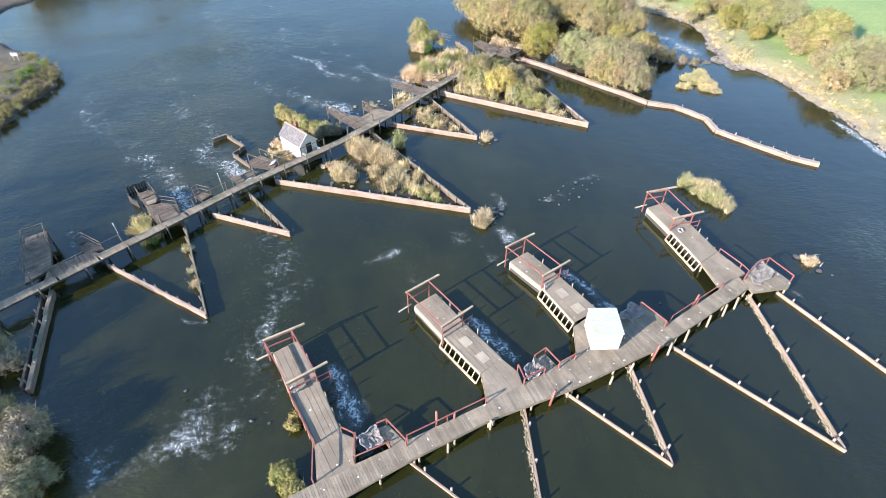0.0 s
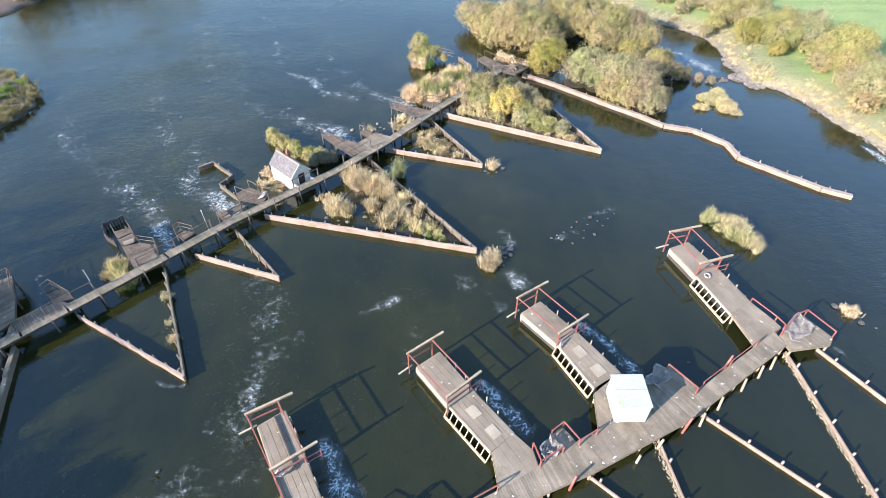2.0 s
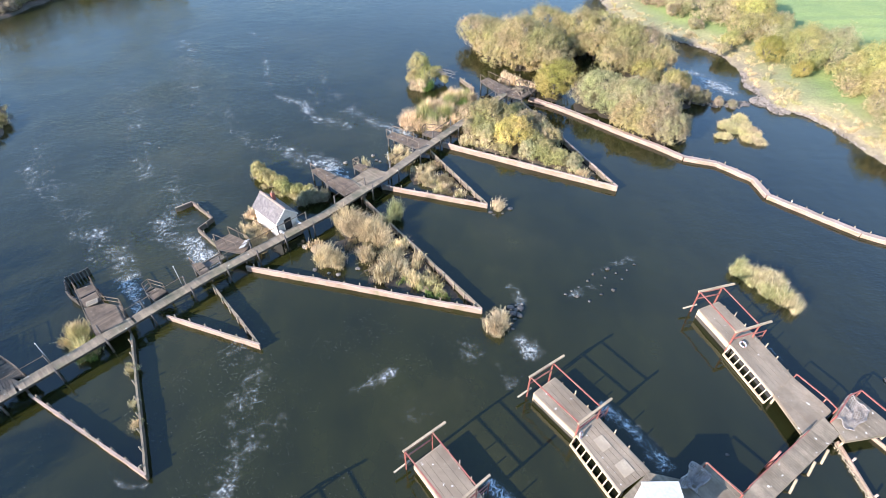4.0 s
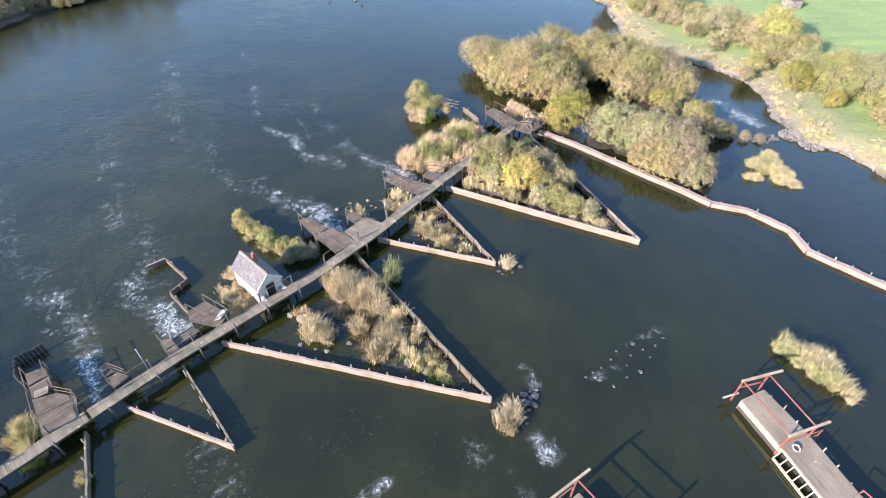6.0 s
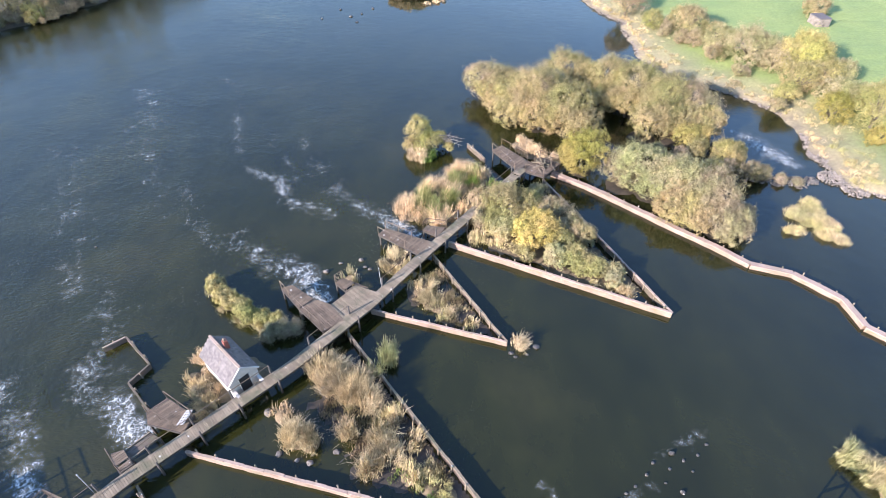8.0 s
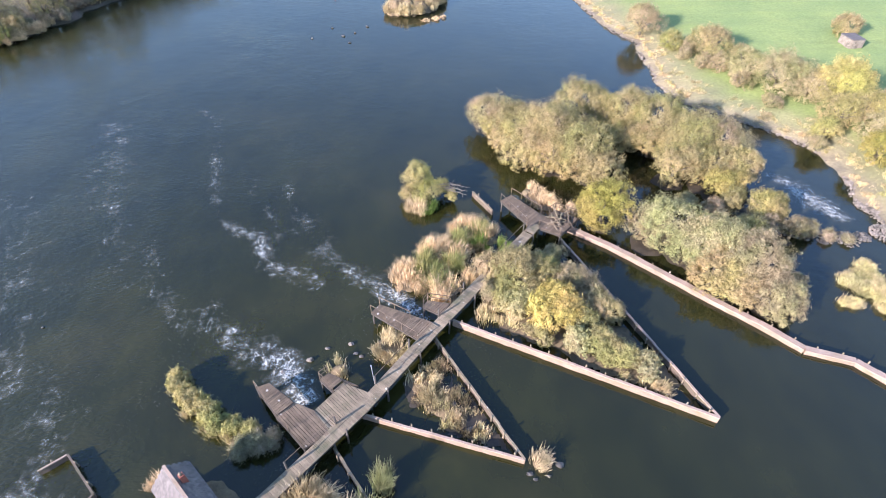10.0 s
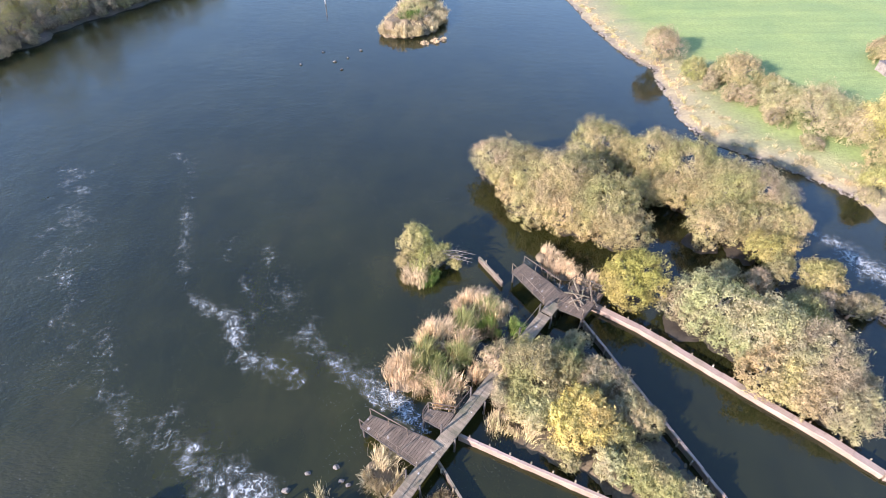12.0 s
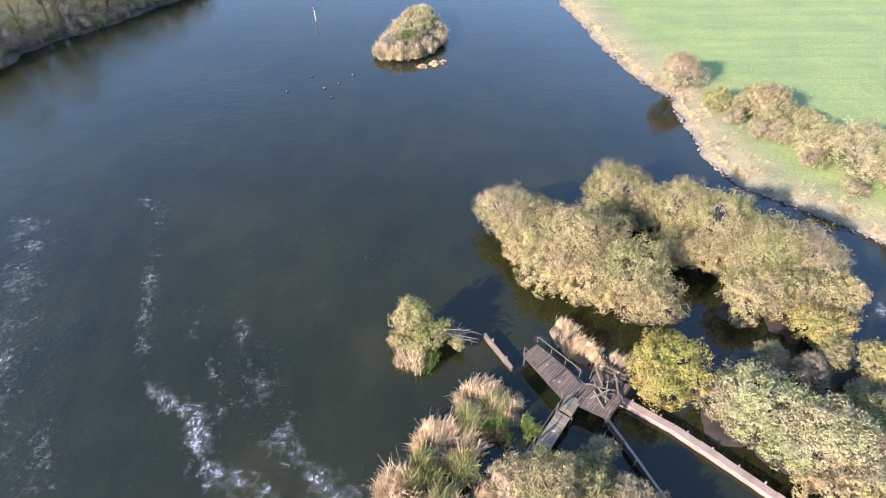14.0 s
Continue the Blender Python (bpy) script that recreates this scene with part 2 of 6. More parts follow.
M = dict(
    water=water_material(),
    foam=foam_material(),
    land=land_material("river_bank_grass", [(0.0, (0.15, 0.125, 0.09)), (0.05, (0.25, 0.205, 0.13)), (0.16, (0.24, 0.215, 0.115)), (0.34, (0.21, 0.225, 0.095)), (0.48, (0.20, 0.25, 0.08)), (1.0, (0.205, 0.262, 0.086))]),
    wood_floor=land_material("brown_bank_floor", [(0.0, (0.06, 0.05, 0.035)), (0.06, (0.11, 0.078, 0.064)), (0.2, (0.12, 0.088, 0.064)), (0.45, (0.085, 0.07, 0.042)), (1.0, (0.085, 0.075, 0.04))]),
    mud=surface("wet_mud", (0.018, 0.015, 0.011), (0.055, 0.043, 0.028), 1.2, 0.6, 8, 0.8),
    straw=surface("flattened_straw", (0.085, 0.062, 0.035), (0.24, 0.18, 0.10), 1.6, 0.9, 7, 1.0),
    litter=surface("dead_leaf_litter", (0.07, 0.05, 0.03), (0.2, 0.15, 0.08), 0.8, 0.9, 6, 0.9),
    deck=surface("weathered_deck_boards", (0.15, 0.118, 0.08), (0.31, 0.25, 0.172), 0.7, 0.85, 16, 0.5, (0.135, 0.105, 0.066), (0.66, 0.62, 0.54)),
    sheet=surface("worn_deck_sheets", (0.165, 0.128, 0.086), (0.325, 0.258, 0.178), 0.6, 0.85, 12, 0.3, (0.16, 0.12, 0.078), (0.6, 0.57, 0.5)),
    pale=surface("pale_patch_board", (0.36, 0.295, 0.20), (0.47, 0.39, 0.275), 0.8, 0.8, 12, 0.3, (0.28, 0.22, 0.15)),
    old=surface("old_grey_timber", (0.142, 0.108, 0.072), (0.295, 0.235, 0.158), 0.9, 0.9, 18, 0.6, (0.105, 0.10, 0.055), (0.52, 0.49, 0.43)),
    brown=surface("old_brown_deck", (0.085, 0.06, 0.04), (0.21, 0.155, 0.105), 0.9, 0.9, 18, 0.6, (0.05, 0.037, 0.025), (0.42, 0.38, 0.33)),
    sill=surface("dark_weir_timber", (0.07, 0.053, 0.04), (0.19, 0.145, 0.11), 1.1, 0.85, 14, 0.6, (0.09, 0.085, 0.045)),
    timber=surface("sawn_timber", (0.28, 0.21, 0.13), (0.47, 0.37, 0.24), 1.2, 0.8, 16, 0.4, (0.2, 0.15, 0.1)),
    wet=surface("wet_black_timber", (0.035, 0.03, 0.025), (0.09, 0.075, 0.06), 1.2, 0.6, 14, 0.5),
    cream=surface("cream_painted_boards", (0.42, 0.33, 0.20), (0.60, 0.49, 0.33), 1.0, 0.7, 10, 0.3, (0.34, 0.25, 0.15)),
    red=surface("faded_red_paint", (0.20, 0.05, 0.036), (0.34, 0.11, 0.08), 2.0, 0.6, 20, 0.3, (0.24, 0.13, 0.085)),
    wall=surface("pink_weathered_wall", (0.21, 0.14, 0.10), (0.38, 0.27, 0.20), 0.9, 0.9, 9, 0.8, (0.16, 0.135, 0.075)),
    cap=surface("pale_pink_coping", (0.28, 0.195, 0.148), (0.46, 0.345, 0.27), 0.8, 0.85, 10, 0.6, (0.23, 0.18, 0.115)),
    stone=surface("grey_river_stone", (0.05, 0.043, 0.036), (0.18, 0.16, 0.135), 2.5, 0.7, 9, 0.8),
    rubble=surface("tan_rubble", (0.12, 0.10, 0.08), (0.33, 0.285, 0.235), 2.0, 0.9, 9, 0.8, (0.07, 0.06, 0.045)),
    lime=surface("white_limewash", (0.50, 0.46, 0.40), (0.66, 0.63, 0.57), 1.2, 0.85, 9, 0.4, (0.40, 0.36, 0.29)),
    slate=surface("grey_slate", (0.085, 0.076, 0.074), (0.165, 0.148, 0.142), 2.2, 0.8, 6, 0.8, (0.14, 0.12, 0.105)),
    white=surface("white_painted_sheet", (0.38, 0.38, 0.372), (0.47, 0.47, 0.458), 0.6, 0.5, 5, 0.1, (0.36, 0.35, 0.33)),
    moss=surface("white_sheet_with_algae", (0.42, 0.42, 0.385), (0.51, 0.51, 0.475), 0.7, 0.6, 5, 0.2, (0.36, 0.34, 0.17)),
    # near-black, paints the shade inside openings
    black=surface("opening_shade", (0.015, 0.014, 0.013), (0.03, 0.028, 0.025), 2, 0.9, 9, 0.2),
    steel=surface("galvanised_steel", (0.33, 0.33, 0.33), (0.5, 0.5, 0.5), 3, 0.45, 20, 0.1),
    net=surface("grey_netting", (0.12, 0.10, 0.085), (0.36, 0.32, 0.28), 5, 0.8, 20, 0.2),
    bark=surface("willow_bark", (0.10, 0.085, 0.065), (0.24, 0.21, 0.165), 3, 0.9, 16, 0.8),
    reed=leafy("dry_reed", [(0.37, 0.29, 0.165), (0.60, 0.495, 0.30), (0.70, 0.60, 0.39), (0.49, 0.40, 0.235)], 0.7, 0.25, (0.98, 0.95, 0.92)),
    sedge=leafy("green_yellow_sedge", [(0.33, 0.28, 0.14), (0.55, 0.46, 0.27), (0.66, 0.56, 0.36), (0.41, 0.36, 0.18)], 0.7, 0.25),
    weed=leafy("green_weed", [(0.06, 0.12, 0.025), (0.15, 0.24, 0.05), (0.22, 0.27, 0.09)], 0.6, 0.3),
    rough=leafy("rough_brown_grass", [(0.16, 0.135, 0.07), (0.26, 0.215, 0.12), (0.33, 0.29, 0.15), (0.19, 0.18, 0.08)], 0.7, 0.25),
    dead=leafy("dead_brown_stalks", [(0.14, 0.10, 0.06), (0.26, 0.19, 0.115), (0.36, 0.28, 0.18), (0.20, 0.17, 0.08)], 0.7, 0.2),
    twig=leafy("bare_brown_twig", [(0.20, 0.165, 0.12), (0.28, 0.235, 0.165), (0.34, 0.295, 0.21), (0.25, 0.225, 0.135)], 0.7, 0.15),
    wet_stone=surface("wet_river_stone", (0.022, 0.02, 0.018), (0.085, 0.077, 0.068), 2.5, 0.35, 9, 0.8),
    herb=leafy("yellow_green_herb", [(0.22, 0.23, 0.085), (0.34, 0.34, 0.13), (0.40, 0.39, 0.17), (0.27, 0.28, 0.10)], 0.65, 0.3),
    tan=leafy("tan_willow_leaf", [(0.333, 0.277, 0.136), (0.386, 0.324, 0.162), (0.417, 0.351, 0.187), (0.357, 0.302, 0.144)]),
    grey=leafy("grey_brown_twig", [(0.325, 0.270, 0.163), (0.364, 0.306, 0.186), (0.391, 0.332, 0.208), (0.344, 0.289, 0.169)]),
    silver=leafy("silver_willow_leaf", [(0.328, 0.302, 0.162), (0.368, 0.340, 0.186), (0.398, 0.368, 0.215), (0.347, 0.318, 0.168)]),
    olive=leafy("olive_willow_leaf", [(0.293, 0.260, 0.119), (0.332, 0.295, 0.134), (0.357, 0.315, 0.155), (0.311, 0.275, 0.126)]),
    gold=leafy("golden_leaf", [(0.464, 0.380, 0.126), (0.509, 0.417, 0.141), (0.526, 0.438, 0.160), (0.480, 0.394, 0.133)]),
    ochre=leafy("ochre_leaf", [(0.283, 0.244, 0.093), (0.317, 0.272, 0.104), (0.334, 0.291, 0.122), (0.296, 0.259, 0.098)]),
    green=leafy("yellow_green_leaf", [(0.299, 0.261, 0.076), (0.334, 0.288, 0.085), (0.358, 0.309, 0.097), (0.314, 0.273, 0.081)]),
    yellow=leafy("pale_yellow_leaf", [(0.408, 0.367, 0.132), (0.446, 0.402, 0.149), (0.465, 0.419, 0.170), (0.422, 0.377, 0.139)]),
    light=leafy("pale_green_leaf", [(0.357, 0.321, 0.132), (0.399, 0.358, 0.151), (0.427, 0.382, 0.170), (0.374, 0.333, 0.136)]),
    amber=leafy("amber_leaf", [(0.336, 0.282, 0.142), (0.372, 0.312, 0.160), (0.390, 0.329, 0.177), (0.351, 0.297, 0.150)]),
)


# ---- builders ----
rng = np.random.default_rng(7)


def spot(ob):
    """Where a thing or part has its origin in the world."""
    at = Vector((0, 0, 0))
    while ob:
        at += ob.location
        ob = ob.parent
    return at


def root(name, x, y, z=0.0):
    ob = new(name)
    ob.location = (x, y, z)
    ob.empty_display_size = 0.3
    return ob


def part(name, bm, material, parent=None, label="", smooth=False):
    """Links a bmesh, drawn in world places, as one mesh under its thing."""
    if parent:
        bmesh.ops.translate(bm, verts=bm.verts, vec=-spot(parent))
    bmesh.ops.recalc_face_normals(bm, faces=bm.faces)
    me = bpy.data.meshes.new(name)
    bm.to_mesh(me)
    bm.free()
    me.materials.append(material)
    if smooth:
        me.polygons.foreach_set("use_smooth", [True] * len(me.polygons))
    ob = new(name, me)
    ob.parent = parent
    if label:
        ob["label"] = label
    return ob


def arrays(name, verts, faces, material, parent=None):
    """A mesh out of numpy arrays: faces all of one size."""
    me = bpy.data.meshes.new(name)
    size = faces.shape[1]
    me.vertices.add(len(verts))
    me.vertices.foreach_set("co", np.asarray(verts, np.float32).ravel())
    me.loops.add(faces.size)
    me.loops.foreach_set("vertex_index", faces.ravel().astype(np.int32))
    me.polygons.add(len(faces))
    me.polygons.foreach_set("loop_start", np.arange(0, faces.size, size, dtype=np.int32))
    me.update(calc_edges=True)
    me.materials.append(material)
    ob = new(name, me)
    ob.parent = parent
    return ob


def beam(bm, p, q, w, h):
    """A squared timber from p to q, w wide and h high."""
    p, q = Vector(p), Vector(q)
    d = (q - p).normalized()
    side = d.cross(Vector((0, 0, 1)))
    side = side.normalized() if side.length > 1e-3 else Vector((1, 0, 0))
    up = side.cross(d).normalized()
    vs = []
    for at in (p, q):
        for a, b in ((-1, -1), (1, -1), (1, 1), (-1, 1)):
            vs.append(bm.verts.new(at + side * a * w / 2 + up * b * h / 2))
    for f in ((0, 1, 2, 3), (7, 6, 5, 4), (0, 4, 5, 1), (1, 5, 6, 2), (2, 6, 7, 3), (3, 7, 4, 0)):
        bm.faces.new([vs[i] for i in f])
    return vs


def timber(name, p, q, w, h, material, parent, label=""):
    bm = bmesh.new()
    beam(bm, p, q, w, h)
    return part(name, bm, material, parent, label)


def pole(name, p, q, r0, r1, material, parent, label="", sides=7):
    bm = bmesh.new()
    tube(bm, [p, q], [r0, r1], sides)
    return part(name, bm, material, parent, label, True)


def tube(bm, pts, radii, sides=6):
    rings = []
    pts = [Vector(p) for p in pts]
    for i, p in enumerate(pts):
        d = (pts[min(i + 1, len(pts) - 1)] - pts[max(i - 1, 0)]).normalized()
        a = d.cross(Vector((0.31, 0.2, 0.93)))
        a = a.normalized() if a.length > 1e-3 else Vector((1, 0, 0))
        b = d.cross(a)
        rings.append([bm.verts.new(p + (a * math.cos(k * math.tau / sides) + b * math.sin(k * math.tau / sides)) * radii[i]) for k in range(sides)])
    for r, s in zip(rings, rings[1:]):
        for k in range(sides):
            bm.faces.new((r[k], r[(k + 1) % sides], s[(k + 1) % sides], s[k]))
    bm.faces.new(rings[0][::-1])
    bm.faces.new(rings[-1])


def clip(poly, n, c):
    """The part of a convex polygon where n . p <= c."""
    out = []
    for a, b in zip(poly, poly[1:] + poly[:1]):
        da, db = a[0] * n[0] + a[1] * n[1] - c, b[0] * n[0] + b[1] * n[1] - c
        if da <= 0:
            out.append(a)
        if da * db < 0:
            k = da / (da - db)
            out.append((a[0] + k * (b[0] - a[0]), a[1] + k * (b[1] - a[1])))
    return out


def slab(bm, poly, z0, z1):
    low = [bm.verts.new((x, y, z0)) for x, y in poly]
    high = [bm.verts.new((x, y, z1)) for x, y in poly]
    bm.faces.new(low[::-1])
    bm.faces.new(high)
    for i in range(len(poly)):
        j = (i + 1) % len(poly)
        bm.faces.new((low[i], low[j], high[j], high[i]))


def planks(bm, poly, along, width, gap, z, thick=0.05, lift=0.008, missing=0.0):
    """Boards that lie in the direction along, cut to a convex polygon."""
    al = Vector((along[0], along[1])).normalized()
    n = (-al.y, al.x)
    cs = [p[0] * n[0] + p[1] * n[1] for p in poly]
    c = min(cs)
    while c < max(cs):
        w = width * rng.uniform(0.9, 1.1)
        piece = clip(clip(list(poly), n, c + w - gap), (-n[0], -n[1]), -c)
        c += w
        if len(piece) > 2 and rng.random() >= missing:
            dz = rng.uniform(-lift, lift)
            slab(bm, piece, z - thick + dz, z + dz)


def board_parts(poly, along, width, gap, z, material, parent, thick=0.06, name="board"):
    """Wide boards, each a part of its own."""
    al = Vector((along[0], along[1])).normalized()
    n = (-al.y, al.x)
    cs = [p[0] * n[0] + p[1] * n[1] for p in poly]
    c = min(cs)
    while c < max(cs) - 0.02:
        w = width * rng.uniform(0.85, 1.15)
        piece = clip(clip(list(poly), n, c + w - gap), (-n[0], -n[1]), -c)
        c += w
        if len(piece) > 2:
            bm = bmesh.new()
            dz = rng.uniform(-0.008, 0.008)
            slab(bm, piece, z - thick + dz, z + dz)
            part(name, bm, material, parent)


def edge_beams(poly, z, material, parent, w=0.12, h=0.2):
    for a, b in zip(poly, poly[1:] + poly[:1]):
        timber("edge_beam", (*a, z), (*b, z), w, h, material, parent)


def lerp(a, b, k):
    return tuple(x + (y - x) * k for x, y in zip(a, b))


def handrail(parent, pts, z, height, material, every=2.0, thick=0.09, mid=False, rail=None, label=""):
    """Posts with a top rail along a line; each post and each length of rail is a part."""
    for a, b in zip(pts, pts[1:]):
        length = math.dist(a, b)
        n = max(1, round(length / every))
        for i in range(n + 1):
            p = lerp(a, b, i / n)
            lean = rng.uniform(-0.04, 0.04, 2)
            timber("post", (*p, z - 0.25), (p[0] + lean[0], p[1] + lean[1], z + height), thick, thick, material, parent, label)
        r = rail or thick
        timber("rail", (*a, z + height), (*b, z + height), r, r, material, parent)
        if mid:
            timber("rail", (*a, z + height * 0.5), (*b, z + height * 0.5), r * 0.8, r * 0.8, material, parent)


def middle(poly):
    return sum(p[0] for p in poly) / len(poly), sum(p[1] for p in poly) / len(poly)


def deck(name, label, poly, along, z, board, edge, width=0.18, gap=0.015, legs=True, leg_mat=None, missing=0.0, category="walkway", seam=0):
    """A timber platform on posts: boards, edge beams, legs."""
    x, y = middle(poly)
    r = tagged(root(name, x, y, 0.0), label, category)
    if width > 0.4:
        board_parts(poly, along, width, gap, z, board, r)
    else:
        bm = bmesh.new()
        planks(bm, poly, along, width, gap, z, missing=missing)
        part("boarding", bm, board, r)["kind"] = "stuff"
    edge_beams(poly, z - 0.17, edge, r)
    if legs:
        for a, b in zip(poly, poly[1:] + poly[:1]):
            n = max(1, round(math.dist(a, b) / 3.6))
            for i in range(n):
                p = lerp(lerp(a, b, i / n), (x, y), 0.06)
                pole("leg", (*p, -1.0), (*p, z - 0.2), 0.1, 0.09, leg_mat or edge, r)
    return r


# ---- water, banks ----
def make_water():
    bm = bmesh.new()
    vs = [bm.verts.new(p) for p in ((-3000, -3000, 0), (3000, -3000, 0), (3000, 3000, 0), (-3000, 3000, 0))]
    bm.faces.new(vs)
    tagged(part("water", bm, M["water"]), "dark green rippled river water reflecting blue sky", "water", kind="structure")


make_water()

RIGHT_SHORE = [(3000, -40), (600, -20), (260, 18), (181, 26), (166.6, 28.2), (156, 29.3), (146.8, 31.1), (142.7, 32.2), (137.9, 35.0), (132.8, 34.0), (127.3, 34.4), (123.1, 33.7), (118.6, 34.4), (115.6, 35.9), (113.2, 38.6), (109.7, 42.2), (105.6, 46.2), (101.9, 48.3), (97.9, 49.2), (92.9, 47.6), (89.9, 47.4), (84.2, 48.0), (82, 52.0), (77, 53.5), (70.6, 55.3), (66.5, 56.3), (61.3, 57.1), (57.8, 57.3), (45, 58), (20, 62), (-40, 66), (-300, 80), (-3000, 80)]
LEFT_SHORE = [(3000, -20), (600, -30), (260, -40), (184, -52), (181, -54), (169, -60.5), (161, -67), (155, -70.5), (150, -70), (147, -73.5), (141, -76), (137, -81), (128, -83), (110, -88), (97, -80), (89.5, -69), (86, -63), (79, -59), (72.7, -59.6), (64.6, -59.8), (55, -62), (45, -58), (37, -49), (31, -42), (27, -37.5), (22, -33), (17, -29.5), (12, -27.5), (0, -27), (-40, -30), (-300, -60), (-3000, -60)]


def shore_x(shore, y):
    for (y0, x0), (y1, x1) in zip(shore, shore[1:]):
        if y1 <= y <= y0:
            return x1 + (x0 - x1) * (y - y1) / (y0 - y1)
    return shore[-1][1]


def make_bank(name, label, shore, side, heights, material):
    """Land beyond a shore line, that climbs from the water and goes on to the horizon."""
    ys = [3000, 1500, 700, 400, 280, 230] + list(np.arange(205, -40, -0.8)) + [-60, -120, -400, -1200, -3000]
    steps = [-0.8, 0.0, 0.35, 0.8, 1.4, 2.2, 3.2, 4.5, 6, 8, 10, 13, 17, 22, 30, 45, 80, 200, 700, 2900]
    verts, inland = [], []
    for y in ys:
        near = -40 < y < 206
        x0 = shore_x(shore, y) + (noise.noise((0.3, y * 0.35, 4.0)) * 1.1 + noise.noise((0.3, y * 1.3, 9.0)) * 0.45 if near else 0)
        for d in steps:
            z = np.interp(d, *heights)
            if d > 0.2 and near:
                z += (noise.noise((x0 + side * d, y, 0.0)) * 0.22 + noise.noise((0.3 * (x0 + side * d), 0.3 * y, 5.0)) * 0.25) * min(1, d / 2)
            verts.append((x0 + side * d, y, z))
            inland.append(d)
    k = len(steps)
    faces = [(i * k + j, i * k + j + 1, (i + 1) * k + j + 1, (i + 1) * k + j) for i in range(len(ys) - 1) for j in range(k - 1)]
    faces = np.array(faces)
    if side > 0:
        faces = faces[:, ::-1]
    ob = arrays(name, np.array(verts), faces, material)
    at = ob.data.attributes.new("inland", "FLOAT", "POINT")
    at.data.foreach_set("value", np.array(inland, np.float32))
    ob.data.polygons.foreach_set("use_smooth", [True] * len(ob.data.polygons))
    tagged(ob, label, "ground", kind="structure")


make_bank("ground", "green pasture behind a dry grassy river bank", RIGHT_SHORE, 1, ([-1, 0, 0.4, 1.4, 3.2, 6, 13, 3000], [-0.5, -0.05, 0.25, 0.55, 0.85, 1.2, 1.5, 3.0]), M["land"])
make_bank("ground_west", "overgrown brown river bank with rough grass", LEFT_SHORE, -1, ([-1, 0, 0.4, 1.4, 3.2, 6, 13, 3000], [-0.5, -0.05, 0.3, 0.6, 0.9, 1.1, 1.3, 3.0]), M["wood_floor"])


def mound(name, label, blobs, height, material, category="islet", grow=1.0, inside=None):
    """A low rough island that joins several round blobs (x, y, radius)."""
    x0, x1 = min(b[0] - b[2] * grow for b in blobs) - 0.5, max(b[0] + b[2] * grow for b in blobs) + 0.5
    y0, y1 = min(b[1] - b[2] * grow for b in blobs) - 0.5, max(b[1] + b[2] * grow for b in blobs) + 0.5
    step = max(0.25, (x1 - x0) / 70)
    xs, ys = np.arange(x0, x1 + step, step), np.arange(y0, y1 + step, step)
    gx, gy = np.meshgrid(xs, ys)
    near = np.full(gx.shape, -1.0)
    for x, y, r, *_ in blobs:
        near = np.maximum(near, 1 - np.hypot(gx - x, gy - y) / (r * grow))
    rough = np.array([[noise.noise((a * 0.9, b * 0.9, 2.0)) * 0.22 + noise.noise((a * 2.7, b * 2.7, 7.0)) * 0.1 for a, b in zip(ra, rb)] for ra, rb in zip(gx, gy)])
    v = near + rough
    gz = np.clip(v * 2.2, -0.6, 1) * height + rough * 0.3
    w = len(xs)
    keep = (v[:-1, :-1] > -0.28) | (v[1:, 1:] > -0.28)
    if inside:
        for (ax, ay), (bx, by) in zip(inside, inside[1:] + inside[:1]):
            off = ((bx - ax) * (gy - ay) - (by - ay) * (gx - ax)) / math.hypot(bx - ax, by - ay)
            keep &= off[:-1, :-1] > 0.45
    idx = np.arange(gx.size).reshape(gx.shape)
    q = np.stack([idx[:-1, :-1], idx[:-1, 1:], idx[1:, 1:], idx[1:, :-1]], -1)[keep]
    used, inv = np.unique(q, return_inverse=True)
    verts = np.stack([gx.ravel(), gy.ravel(), gz.ravel()], -1)[used]
    ob = arrays(name, verts, inv.reshape(-1, 4), material)
    ob.data.polygons.foreach_set("use_smooth", [True] * len(ob.data.polygons))
    return tagged(ob, label, category, kind="structure")


